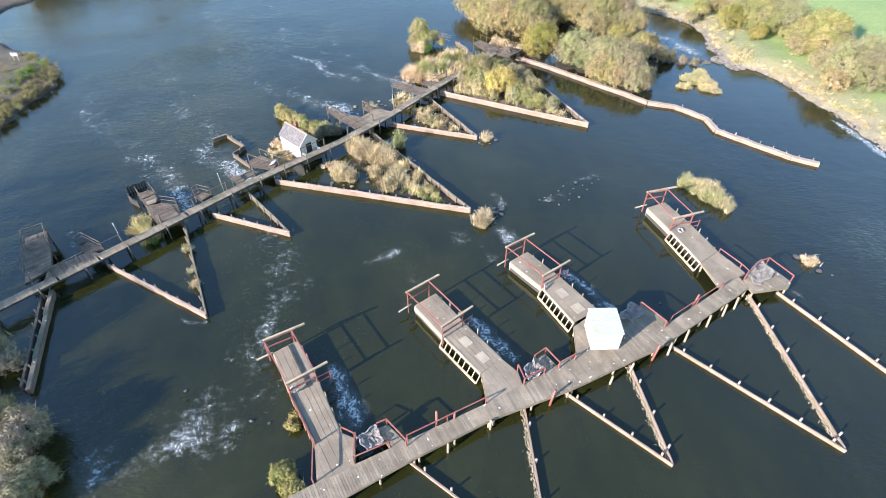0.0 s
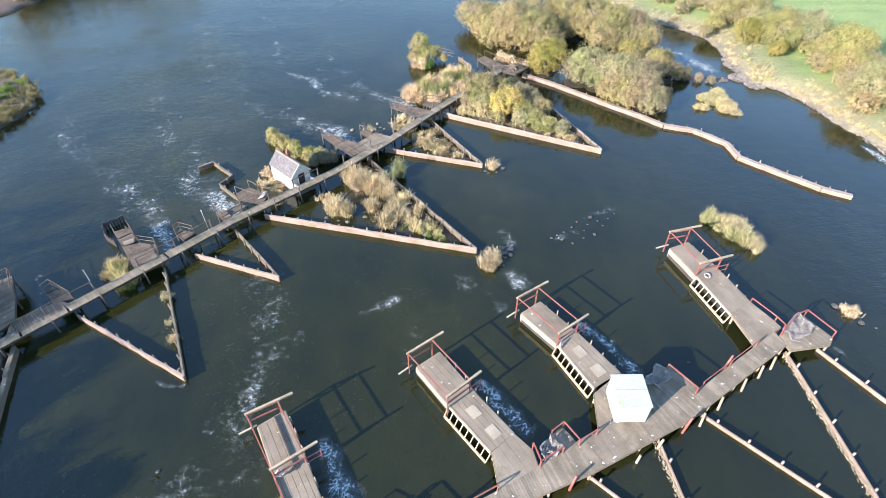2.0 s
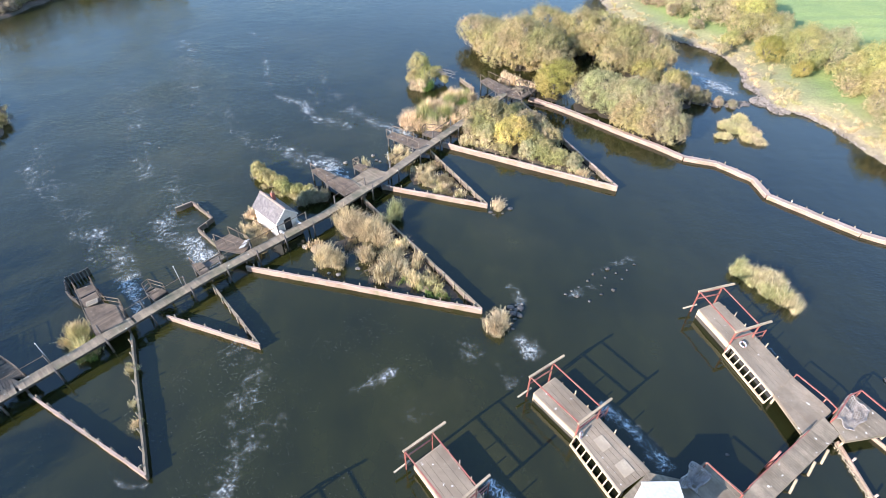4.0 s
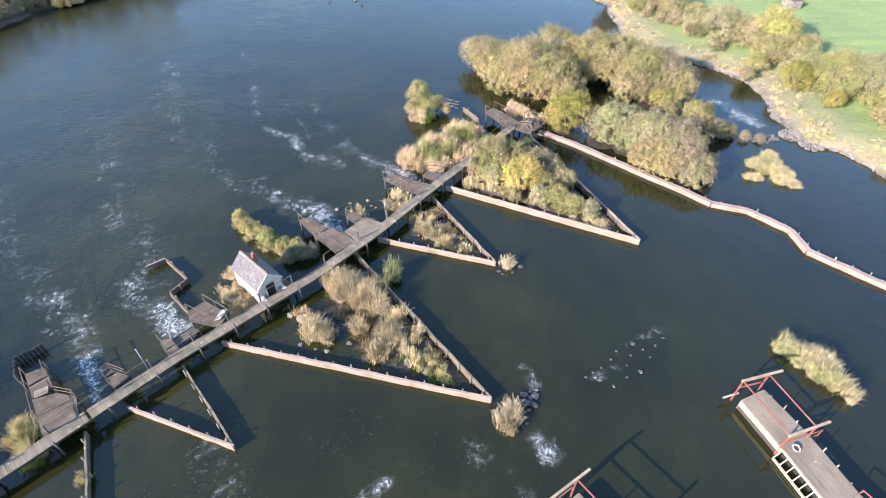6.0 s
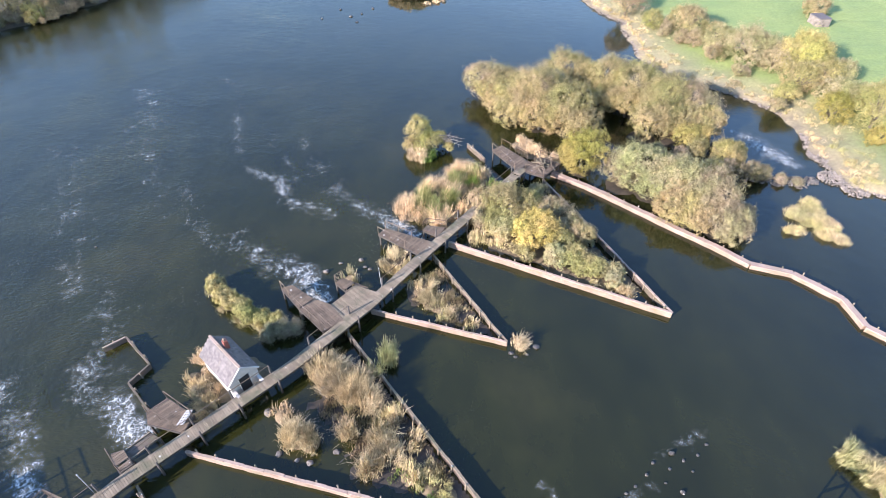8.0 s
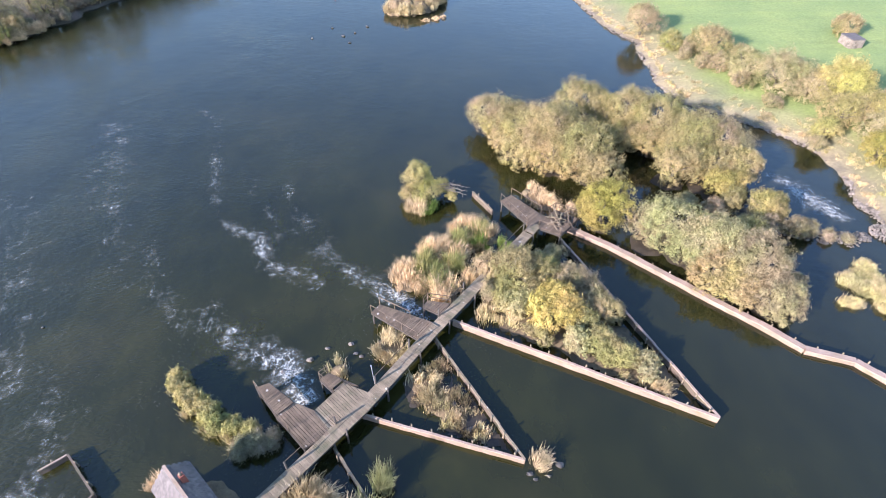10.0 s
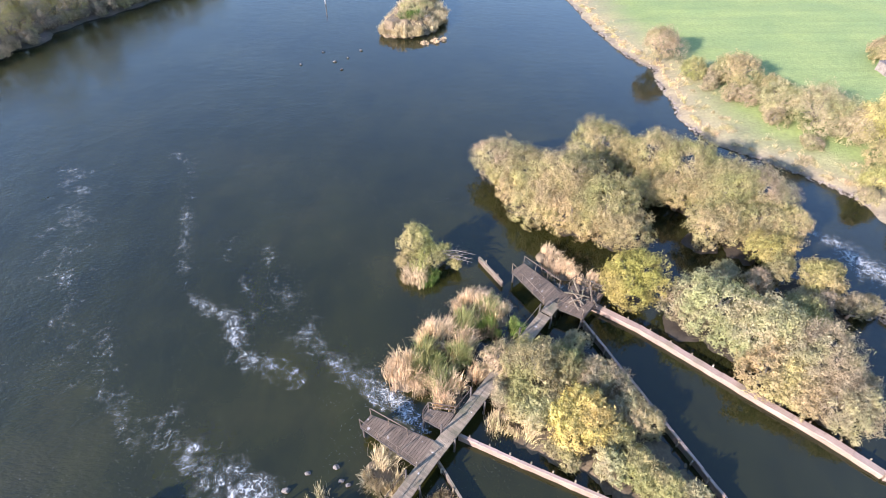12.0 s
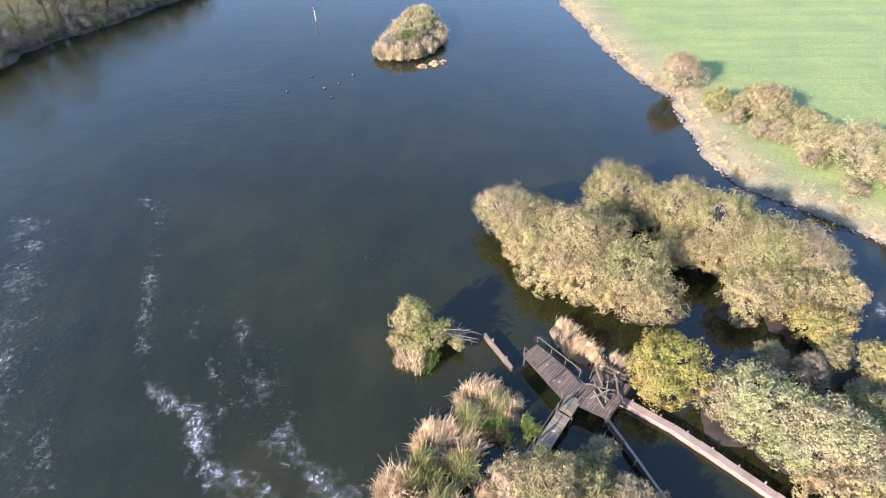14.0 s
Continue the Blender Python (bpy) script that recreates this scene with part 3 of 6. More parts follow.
# ---- plants ----
def crown(name, centre, radii, count, leaf, material, parent, seed, twig=0.0, sweep=0.6):
    """Many small leaves on uneven lobes, with gaps between them."""
    g = np.random.default_rng(seed)
    radii = np.array(radii)
    lobes = max(9, int(6.5 * radii[0]))
    lc = g.normal(size=(lobes, 3))
    lc /= np.linalg.norm(lc, axis=1)[:, None]
    lc[:, 2] = np.abs(lc[:, 2]) * 1.25 - 0.55
    lc *= radii * g.uniform(0.35, 0.72, (lobes, 1))
    lr = g.uniform(0.36, 0.6, lobes) * radii.mean()
    which = g.choice(lobes, count, p=lr**2 / (lr**2).sum())
    # leaves gather in upright plumes round points of each lobe
    sprays = 54
    sd = g.normal(size=(lobes, sprays, 3))
    sd[:, :, 2] += 0.3
    sd /= np.linalg.norm(sd, axis=2)[:, :, None]
    pick = g.integers(0, sprays, count)
    off = g.normal(size=(count, 3))
    d = sd[which, pick] + off * 0.115
    d /= np.linalg.norm(d, axis=1)[:, None]
    tip = g.random((lobes, sprays))[which, pick]
    reach = lr[which] * (1.0 - g.random(count) ** 2 * 0.45) * (0.75 + 0.44 * tip)
    at = lc[which] + d * reach[:, None]
    grow = d * 0.45 + np.array([0, 0, 1.0]) * sweep + g.normal(size=(count, 3)) * 0.12
    at += grow * (g.random(count) ** 1.5 * (0.15 + 0.75 * tip) * radii.mean() * 0.22)[:, None]
    # nothing grows deep inside the crown or under it
    far = np.linalg.norm(at[:, None, :] - lc[None], axis=2) / lr[None]
    keep = (far.min(axis=1) > 0.62) & (at[:, 2] > -radii[2] * 0.85)
    at, d, off = at[keep], d[keep], off[keep]
    count = len(at)
    # each leaf faces out of its plume, more or less
    face = d * 0.8 + off * 0.30 + g.normal(size=(count, 3)) * 0.28
    face[:, 2] += 0.15
    face /= np.linalg.norm(face, axis=1)[:, None]
    axis = d * 0.4 + g.normal(size=(count, 3)) * 0.6
    axis[:, 2] += 0.8 * sweep
    side = np.cross(axis, face)
    side /= np.linalg.norm(side, axis=1)[:, None]
    axis = np.cross(face, side)
    long = leaf * g.uniform(0.6, 1.4, count)
    wide = long * g.uniform(0.5, 0.8, count)
    thin = g.random(count) < twig
    long[thin] *= 3.0
    wide[thin] = 0.035
    s = side * wide[:, None] / 2
    b = at + axis * long[:, None]
    verts = np.stack([at + s, b, at - s], 1).reshape(-1, 3) + np.array(centre) - np.array(spot(parent))
    faces = np.arange(count * 3).reshape(-1, 3)
    return arrays(name, verts, faces, material, parent)


KINDS = {
    "tan": ("tan", 0.15, 0.08, "tan autumn willow with dense fine leaves"),
    "grey": ("grey", 0.14, 0.40, "grey-brown half-bare willow with fine twigs"),
    "silver": ("silver", 0.16, 0.10, "silvery grey-green willow with pale leaves"),
    "olive": ("olive", 0.14, 0.25, "olive-green willow scrub turning brown"),
    "gold": ("gold", 0.15, 0.06, "bright golden-yellow autumn willow"),
    "green": ("green", 0.15, 0.0, "round yellow-green bushy tree"),
    "yellow": ("yellow", 0.19, 0.02, "pale yellow autumn tree"),
    "pale": ("light", 0.15, 0.15, "pale green-grey open-crowned tree"),
    "ochre": ("ochre", 0.15, 0.06, "small ochre-yellow autumn bush"),
    "amber": ("amber", 0.18, 0.03, "dense amber-brown round tree"),
    "bare": ("twig", 0.17, 0.65, "brown almost bare tree with a haze of twigs"),
}
seed_no = [100]


def tree(x, y, r, kind, ground=0.3, tall=1.0, full=1.0):
    """A bushy tree: trunk, limbs and a crown of leaves, r metres in radius."""
    mat, leaf, twig, label = KINDS[kind]
    seed_no[0] += 1
    g = np.random.default_rng(seed_no[0])
    t = tagged(root("tree", x, y, ground), label, "tree")
    r = r * 1.16
    rz = r * g.uniform(0.8, 0.95) * tall
    mid = ground + rz * 0.74
    bm = bmesh.new()
    tube(bm, [(x, y, ground - 0.3), (x + g.uniform(-0.2, 0.2), y + g.uniform(-0.2, 0.2), mid * 0.5), (x + g.uniform(-0.3, 0.3), y, mid + rz * 0.5)], [0.09 + 0.05 * r, 0.07 + 0.035 * r, 0.03], 7)
    part("trunk", bm, M["bark"], t, smooth=True)
    for k in range(6 if r > 1.5 else 4):
        ang = k * 2.4 + g.uniform(0, 1)
        out = r * g.uniform(0.5, 0.8)
        q0 = Vector((x, y, ground + (mid - ground) * g.uniform(0.25, 0.6)))
        q2 = Vector((x + math.cos(ang) * out, y + math.sin(ang) * out, mid + rz * g.uniform(0.0, 0.55)))
        q1 = (q0 + q2) / 2 + Vector((0, 0, 0.12 * r))
        bm = bmesh.new()
        tube(bm, [q0, q1, q2], [0.05 + 0.02 * r, 0.03 + 0.012 * r, 0.012], 5)
        part("limb", bm, M["bark"], t, smooth=True)
    rx, ry = r * g.uniform(0.92, 1.08), r * g.uniform(0.92, 1.08)
    crown("crown", (x, y, mid), (rx, ry, rz), int((3700 * r * r + 900) * full), leaf, M[mat], t, seed_no[0], twig)
    return t


def reeds(name, label, blobs, material, tall=1.3, dense=1.0, base=0.15, category="reeds", spread=1.0, inside=None, gaps=True):
    """A stand of bent blades in tufts, over blobs of x, y, radius."""
    seed_no[0] += 1
    g = np.random.default_rng(seed_no[0])
    vs, n = [], 0
    for x, y, r, *_ in blobs:
        tufts = max(8, int(18 * r * r * dense))
        for _ in range(tufts):
            a, k = g.uniform(0, math.tau), math.sqrt(g.random())
            cx, cy = x + math.cos(a) * k * r * 0.95, y + math.sin(a) * k * r * 0.95
            if inside and any((q[0] - p[0]) * (cy - p[1]) - (q[1] - p[1]) * (cx - p[0]) < 0.6 * math.dist(p, q) for p, q in zip(inside, inside[1:] + inside[:1])):
                continue
            if gaps and noise.noise((cx * 0.7, cy * 0.7, 3.0)) < -0.12:
                continue
            h = tall * 0.86 * g.uniform(0.7, 1.25) * (1.3 - 0.65 * k * k)
            m = int(44 * g.uniform(0.7, 1.3))
            ang = g.uniform(0, math.tau, m)
            lean = np.abs(g.normal(0, 0.3, m)) * spread
            off = g.normal(0, 0.2, (m, 2))
            length = h * g.uniform(0.55, 1.12, m)
            # each stand leans a little one way
            lx, ly = noise.noise((cx * 0.5, cy * 0.5, 1.0)), noise.noise((cx * 0.5, cy * 0.5, 8.0))
            wx, wy = math.cos(a) * k * 0.3 + 0.06 + lx * 0.45, math.sin(a) * k * 0.3 + 0.06 + ly * 0.45
            dx, dy = np.cos(ang) * lean + wx, np.sin(ang) * lean + wy
            p0 = np.stack([cx + off[:, 0], cy + off[:, 1], np.full(m, base - 0.1)], -1)
            p1 = p0 + np.stack([dx * 0.35 * length, dy * 0.35 * length, 0.62 * length], -1)
            p2 = p0 + np.stack([dx * 0.95 * length, dy * 0.95 * length, (1.0 - 0.42 * np.minimum(1.4, np.hypot(dx, dy))) * length], -1)
            w = g.uniform(0.009, 0.02, m)[:, None]
            s = np.stack([-np.sin(ang + 1.2), np.cos(ang + 1.2), g.normal(0, 0.3, m)], -1) * w
            vs.append(np.stack([p0 - s, p0 + s, p1 + s * 1.2, p1 - s * 1.2, p1 - s * 1.2, p1 + s * 1.2, p2 + s * 0.5, p2 - s * 0.5], 1).reshape(-1, 3))
            n += m
    v = np.concatenate(vs)
    faces = np.arange(len(v)).reshape(-1, 4)
    ob = arrays(name, v, faces, material)
    return tagged(ob, label, category, kind="stuff")


# ---- river foam ----
def foam(name, label, pts, widths, thick, lift=0.03, rise=0.05):
    """White water along a line of points, wider or narrower on the way."""
    pts = [Vector((*p, 0)) for p in pts]
    lens = [0.0]
    for a, b in zip(pts, pts[1:]):
        lens.append(lens[-1] + (b - a).length)
    total = lens[-1]
    n, m = max(8, int(total / 0.22)), 14
    verts, uv, th = [], [], []
    xs, ys = [p.x for p in pts], [p.y for p in pts]
    for i in range(n + 1):
        s = total * i / n
        c = Vector((np.interp(s, lens, xs), np.interp(s, lens, ys), 0))
        e = Vector((np.interp(min(total, s + 0.6), lens, xs) - np.interp(max(0, s - 0.6), lens, xs), np.interp(min(total, s + 0.6), lens, ys) - np.interp(max(0, s - 0.6), lens, ys), 0)).normalized()
        side = Vector((-e.y, e.x, 0))
        w = np.interp(s, lens, widths)
        t0 = np.interp(s / total, np.linspace(0, 1, len(thick)), thick)
        for j in range(m + 1):
            k = 2 * j / m - 1
            p = c + side * k * w
            core = max(0.0, 1 - abs(k) ** 1.25)
            end = min(1, s / 0.5, (total - s) / 0.9)
            z = lift + rise * max(0, core * t0) * (0.5 + noise.noise((p.x * 1.6, p.y * 1.6, 3.0)))
            verts.append((p.x, p.y, max(0.012, z)))
            uv.append((s, k * w))
            th.append(t0 * core * max(0, end) - 0.5 * (1 - core * max(0, end)))
    k = m + 1
    faces = np.array([(i * k + j, i * k + j + 1, (i + 1) * k + j + 1, (i + 1) * k + j) for i in range(n) for j in range(m)])
    ob = arrays(name, np.array(verts), faces, M["foam"])
    layer = ob.data.uv_layers.new(name="flow")
    layer.data.foreach_set("uv", np.array(uv, np.float32)[faces.ravel()].ravel())
    at = ob.data.attributes.new("thickness", "FLOAT", "POINT")
    at.data.foreach_set("value", np.array(th, np.float32))
    return tagged(ob, label, "foam", kind="stuff")


def stones(name, label, spots, material, category="stones"):
    """Loose boulders at x, y, radius; one object each."""
    for x, y, r in spots:
        r *= 0.72
        bm = bmesh.new()
        bmesh.ops.create_icosphere(bm, subdivisions=2, radius=1.0)
        q = rng.uniform(0, 90)
        sx, sy, sz = r * rng.uniform(0.8, 1.35), r * rng.uniform(0.7, 1.1), r * rng.uniform(0.5, 0.8)
        for v in bm.verts:
            k = 1 + 0.45 * noise.noise(v.co * 1.3 + Vector((q, x, y))) + 0.15 * noise.noise(v.co * 3.1 + Vector((q, y, x)))
            v.co = Vector((x + v.co.x * sx * k, y + v.co.y * sy * k, v.co.z * sz * k + sz * 0.35))
        ob = part(name, bm, material, None)
        tagged(ob, label, "rock", group=category)


def rubble(name, label, blobs, count, size, material, base=0.0):
    """Many small broken stones in one heap."""
    g = np.random.default_rng(seed_no[0] + 5)
    cube = np.array([(-1, -1, -1), (1, -1, -1), (1, 1, -1), (-1, 1, -1), (-0.8, -0.7, 1), (0.7, -0.8, 1), (0.75, 0.7, 1), (-0.7, 0.75, 1)], float)
    quads = np.array([(3, 2, 1, 0), (4, 5, 6, 7), (0, 1, 5, 4), (1, 2, 6, 5), (2, 3, 7, 6), (3, 0, 4, 7)])
    vs, fs = [], []
    for i in range(count):
        x, y, r = blobs[g.integers(len(blobs))][:3]
        a, k = g.uniform(0, math.tau), math.sqrt(g.random())
        s = size * g.uniform(0.4, 1.3)
        rot = Euler(g.uniform(-0.6, 0.6, 3) + np.array([0, 0, g.uniform(0, 6)])).to_matrix()
        c = cube * g.uniform(0.75, 1.2, (8, 3)) * s * np.array([1, 0.8, 0.6])
        vs.append(c @ np.array(rot).T + np.array([x + math.cos(a) * k * r, y + math.sin(a) * k * r, base + s * g.uniform(0, 0.9) * (1.2 - k)]))
        fs.append(quads + 8 * i)
    ob = arrays(name, np.concatenate(vs), np.concatenate(fs), material)
    return tagged(ob, label, "rubble", kind="stuff")


# ---- front weir: main walkway ----
Z = 1.1
front_label = "weathered grey-brown timber weir walkway with red rails"
SECTIONS = [
    [(-14.5, 10.6), (-6.66, 14.86), (-8.0, 16.2), (-15.2, 12.2)],
    [(-6.66, 14.86), (-1.72, 17.7), (-2.43, 18.9), (-8.0, 16.2)],
    [(-1.72, 17.7), (3.76, 20.53), (3.35, 21.75), (-2.43, 18.9)],
    [(3.76, 20.53), (10.16, 23.0), (9.6, 25.3), (3.35, 21.75)],
    [(10.16, 23.0), (18.14, 26.81), (16.2, 30.3), (13.9, 30.9), (11.55, 29.1), (11.23, 26.2), (9.6, 25.3)],
    [(18.14, 26.81), (19.9, 27.95), (19.81, 29.4), (18.1, 31.6), (16.2, 30.3)],
    [(19.9, 27.95), (28.58, 33.55), (28.2, 34.9), (19.81, 29.4)],
]
for poly in SECTIONS:
    a, b = Vector(poly[0]), Vector(poly[1])
    d = (b - a).normalized()
    deck("weir_walkway", front_label, poly, (-d.y, d.x), Z, M["deck"], M["old"], 0.2, 0.014, leg_mat=M["timber"])
JUNCTIONS = [
    ([(-8.35, 15.9), (-5.98, 17.1), (-6.2, 19.1), (-7.26, 19.56), (-8.98, 18.7)], 0),
    ([(3.55, 21.85), (6.4, 23.4), (6.17, 24.6), (4.96, 25.9), (3.3, 24.5)], 1),
    ([(25.95, 33.45), (28.2, 34.9), (29.0, 35.4), (28.7, 36.2), (27.6, 38.4), (25.4, 36.8)], 2),
]
for poly, _ in JUNCTIONS:
    deck("weir_landing", "broad grey-brown deck landing joining arm and walkway", poly, (0.52, -0.85), Z + 0.005, M["sheet"], M["old"], 0.6, 0.012, leg_mat=M["timber"])


# ---- front weir: the four trap arms ----
def trap_arm(near_l, near_r, split_l, split_r, far_l, far_r, beams, label, slotted=True, patched=True):
    """A trap arm: two decks in line, a slotted side screen, a cream fascia, and a red frame over the outer deck."""
    x, y = middle([near_l, near_r, far_l, far_r])
    r = tagged(root("trap_arm", x, y, 0.0), label, "weir arm", group="weir trap arms")
    d = (Vector(far_l) - Vector(near_l)).normalized()
    n = Vector((d.y, -d.x))
    board_parts([near_l, near_r, split_r, split_l], (d.x, d.y), 0.42, 0.022, Z, M["sheet"], r, name="deck_board")
    board_parts([split_l, split_r, far_r, far_l], (d.x, d.y), 0.5, 0.018, Z - 0.02, M["sheet"], r, name="deck_board")
    # patch boards laid on the inner deck
    for k0, k1, a0, a1 in ((0.12, 0.34, 0.32, 0.68), (0.58, 0.80, 0.30, 0.66)) if patched else ():
        corner = lambda k, a: lerp(lerp(near_l, split_l, k), lerp(near_r, split_r, k), a)
        bm = bmesh.new()
        slab(bm, [corner(k0, a0), corner(k0, a1), corner(k1, a1), corner(k1, a0)], Z + 0.006, Z + 0.03)
        part("patch_board", bm, M["pale"], r, "pale patch board")
    for a, b in ((near_l, split_l), (near_r, split_r), (split_l, far_l), (split_r, far_r), (far_l, far_r), (split_l, split_r)):
        timber("edge_beam", (*a, Z - 0.14), (*b, Z - 0.14), 0.12, 0.2, M["timber"], r)
    # slotted screen under the inner deck
    off = -n * 0.07
    a, b = Vector(near_l) + off, Vector(split_l) + off
    foot = -n * 0.42
    if slotted:
        timber("screen_sill", (*(a + foot), 0.14), (*(b + foot), 0.14), 0.14, 0.16, M["cream"], r)
        timber("screen_head", (*a, Z - 0.06), (*b, Z - 0.06), 0.14, 0.16, M["cream"], r)
        slats = 8
        for i in range(slats + 1):
            p = a.lerp(b, i / slats)
            timber("screen_slat", (*(p + foot), 0.1), (*p, Z - 0.1), 0.07, 0.09, M["cream"], r)
    else:
        # dark beam imitates the shaded gap of a deck channel
        timber("channel_rail", (*lerp(split_l, split_r, 0.62), Z + 0.06), (*lerp(far_l, far_r, 0.62), Z + 0.06), 0.12, 0.16, M["wet"], r, "dark beam in place of a shaded deck channel")
        timber("edge_rail", (*a, Z + 0.12), (*b, Z + 0.12), 0.12, 0.14, M["red"], r)
        for i in range(6):
            p = a.lerp(b, (i + 0.5) / 6)
            pole("side_post", (*p, -0.6), (*p, Z + 0.1), 0.08, 0.07, M["old"], r)
    # near-black sheet stands in for the shade behind the slots
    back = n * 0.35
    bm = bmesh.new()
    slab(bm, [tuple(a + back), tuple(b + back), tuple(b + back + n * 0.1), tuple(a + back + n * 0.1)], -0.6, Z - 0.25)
    part("screen_back", bm, M["black"], r, "black sheet standing in for the shade behind the screen")
    # fascia of the outer deck
    a, b = Vector(split_l) + off, Vector(far_l) + off
    for i in range(6):
        p, q = a.lerp(b, i / 6 + 0.004), a.lerp(b, (i + 1) / 6 - 0.004)
        timber("fascia_board", (*p, 0.78), (*q, 0.78), 0.07, 0.46 + rng.uniform(-0.04, 0.04), M["cream"], r)
    timber("hull_side", (*(a + n * 0.12), 0.1), (*(b + n * 0.12), 0.1), 0.1, 1.3, M["wet"], r)
    timber("end_board", (*far_l, 0.4), (*far_r, 0.4), 0.08, 0.9, M["cream"], r)
    # water side: dark boarding in place of a shaded gap, with small posts
    a, b = Vector(near_r) + n * 0.05, Vector(far_r) + n * 0.05
    timber("side_boarding", (*a, 0.2), (*b, 0.2), 0.1, 1.2, M["wet"], r)
    for i in range(7):
        p = a.lerp(b, (i + 0.5) / 7) + n * 0.12
        pole("side_post", (*p, -0.6), (*p, Z + 0.25 * (i % 3)), 0.06, 0.05, M["timber"], r)
    # frame
    top = 2.7
    fl, fr, nl, nr = [Vector(p) for p in beams]
    for p, q in ((fl, fr), (nl, nr)):
        e = (q - p).normalized()
        timber("top_beam", (*(p - e * 0.12), top), (*q, top + 0.05), 0.17, 0.13, M["timber"], r, "grey timber top beam")
        timber("top_beam_inner", (*(p + e * 0.05), top - 0.16), (*p.lerp(q, 0.7), top - 0.16), 0.1, 0.12, M["red"], r)
    rails = []
    for p, q in ((fl, fr), (nl, nr)):
        right = p.lerp(q, 0.66)
        rails.append((p, right))
        for post in (p, right):
            timber("frame_post", (*post, -0.5), (*post, top), 0.10, 0.10, M["red"], r, "faded red frame post")
        timber("cross_rail", (*p, 1.75), (*right, 1.75), 0.09, 0.11, M["red"], r)
    for p, q in zip(*rails):
        timber("side_rail", (*p, top - 0.02), (*q, top - 0.02), 0.08, 0.09, M["red"], r, "faded red side rail")
    timber("brace", (*fl.lerp(fr, 0.1), 0.9), (*(fl - (fr - fl).normalized() * 1.0), 0.75), 0.12, 0.1, M["pale"], r, "pale board standing out from the frame")
    # gate panel at the near beam
    p, q = nl.lerp(nr, 0.68), nl.lerp(nr, 1.0)
    timber("gate_rail", (*p, 1.55), (*q, 1.5), 0.06, 0.08, M["red"], r)
    timber("gate_rail", (*p, 0.9), (*q, 0.9), 0.06, 0.08, M["red"], r)
    timber("gate_post", (*q, -0.3), (*q, 1.6), 0.07, 0.07, M["red"], r)
    return r


ARMS = [
    ((-8.96, 18.71), (-7.26, 19.56), (-11.56, 22.85), (-9.5, 23.75), (-13.7, 26.7), (-12.0, 27.95), ((-14.19, 26.75), (-11.19, 28.42), (-11.5, 22.7), (-8.74, 24.59)), "timber fish-trap arm with dark timber frame and worn boards", False, False),
    ((3.24, 24.5), (4.98, 25.93), (0.35, 28.2), (2.3, 29.4), (-2.2, 31.7), (-0.35, 33.15), ((-2.84, 31.88), (-0.02, 33.95), (0.2, 28.0), (2.82, 30.14)), "timber fish-trap arm with red frame and slotted cream screen"),
    ((11.65, 29.6), (14.0, 31.0), (9.55, 33.75), (11.5, 34.9), (6.9, 37.25), (8.75, 38.6), ((6.48, 37.64), (9.39, 39.52), (9.42, 33.75), (12.18, 35.66)), "timber fish-trap arm with red frame beside white shed"),
    ((25.36, 36.85), (27.6, 38.45), (24.05, 41.5), (26.33, 42.9), (22.75, 45.5), (24.9, 46.4), ((22.56, 46.2), (25.96, 47.05), (23.92, 41.7), (27.28, 42.72)), "timber fish-trap arm with red frame near the walkway end", True, False),
]
for arm in ARMS:
    trap_arm(*arm)


# ---- front weir: pads, rails, nets ----
def pad(poly, rails, label):
    p = deck("net_platform", label, poly, (0.5, -0.85), Z, M["deck"], M["old"], 0.24, 0.012, leg_mat=M["timber"], category="platform")
    handrail(p, rails, Z, 0.8, M["red"], 2.4, 0.09, label="faded red post")
    return p


pad([(-4.6, 19.85), (-3.95, 20.15), (-2.43, 18.66), (-3.53, 18.3)], [(-4.6, 19.85), (-3.95, 20.15), (-2.42, 18.5)], "small boarded net platform with red rails")
pad([(7.57, 25.6), (8.58, 26.33), (9.5, 24.95), (8.3, 24.3)], [(7.57, 25.6), (8.58, 26.33), (9.48, 24.9), (10.9, 25.7)], "small boarded net platform with red rails")
pad([(16.2, 30.1), (17.75, 31.2), (19.0, 29.5), (17.4, 28.6)], [(17.75, 31.16), (19.28, 28.95)], "shaded boarded net platform behind the white shed")
pad([(28.5, 34.5), (30.5, 36.2), (31.6, 36.65), (32.8, 34.2), (32.2, 33.5), (28.7, 33.0)], [(28.5, 34.5), (30.5, 36.2), (31.6, 36.6), (32.73, 34.2)], "boarded net platform with red rails at the walkway end")

rail_root = tagged(root("walkway_rail", 0, 20, Z), "faded red timber handrail along the weir walkway", "railing")
handrail(rail_root, [(-2.4, 18.85), (3.4, 21.8)], Z, 0.85, M["red"], 3.0, 0.08)
handrail(rail_root, [(-6.1, 19.1), (-6.0, 17.3), (-3.6, 18.4)], Z, 0.85, M["red"], 2.2, 0.08)
handrail(rail_root, [(-9.0, 18.7), (-8.6, 15.9)], Z, 0.85, M["red"], 2.8, 0.08)
handrail(rail_root, [(6.15, 24.7), (6.5, 23.4), (8.2, 24.4)], Z, 0.85, M["red"], 2.0, 0.09)
handrail(rail_root, [(19.9, 29.5), (25.9, 33.4)], Z, 0.8, M["red"], 3.0, 0.07)
handrail(rail_root, [(27.7, 38.4), (28.9, 36.2), (29.2, 35.3)], Z, 0.42, M["red"], 1.8, 0.08)
handrail(rail_root, [(-7.2, 19.6), (-6.2, 19.1)], Z, 0.8, M["red"], 1.2, 0.08)

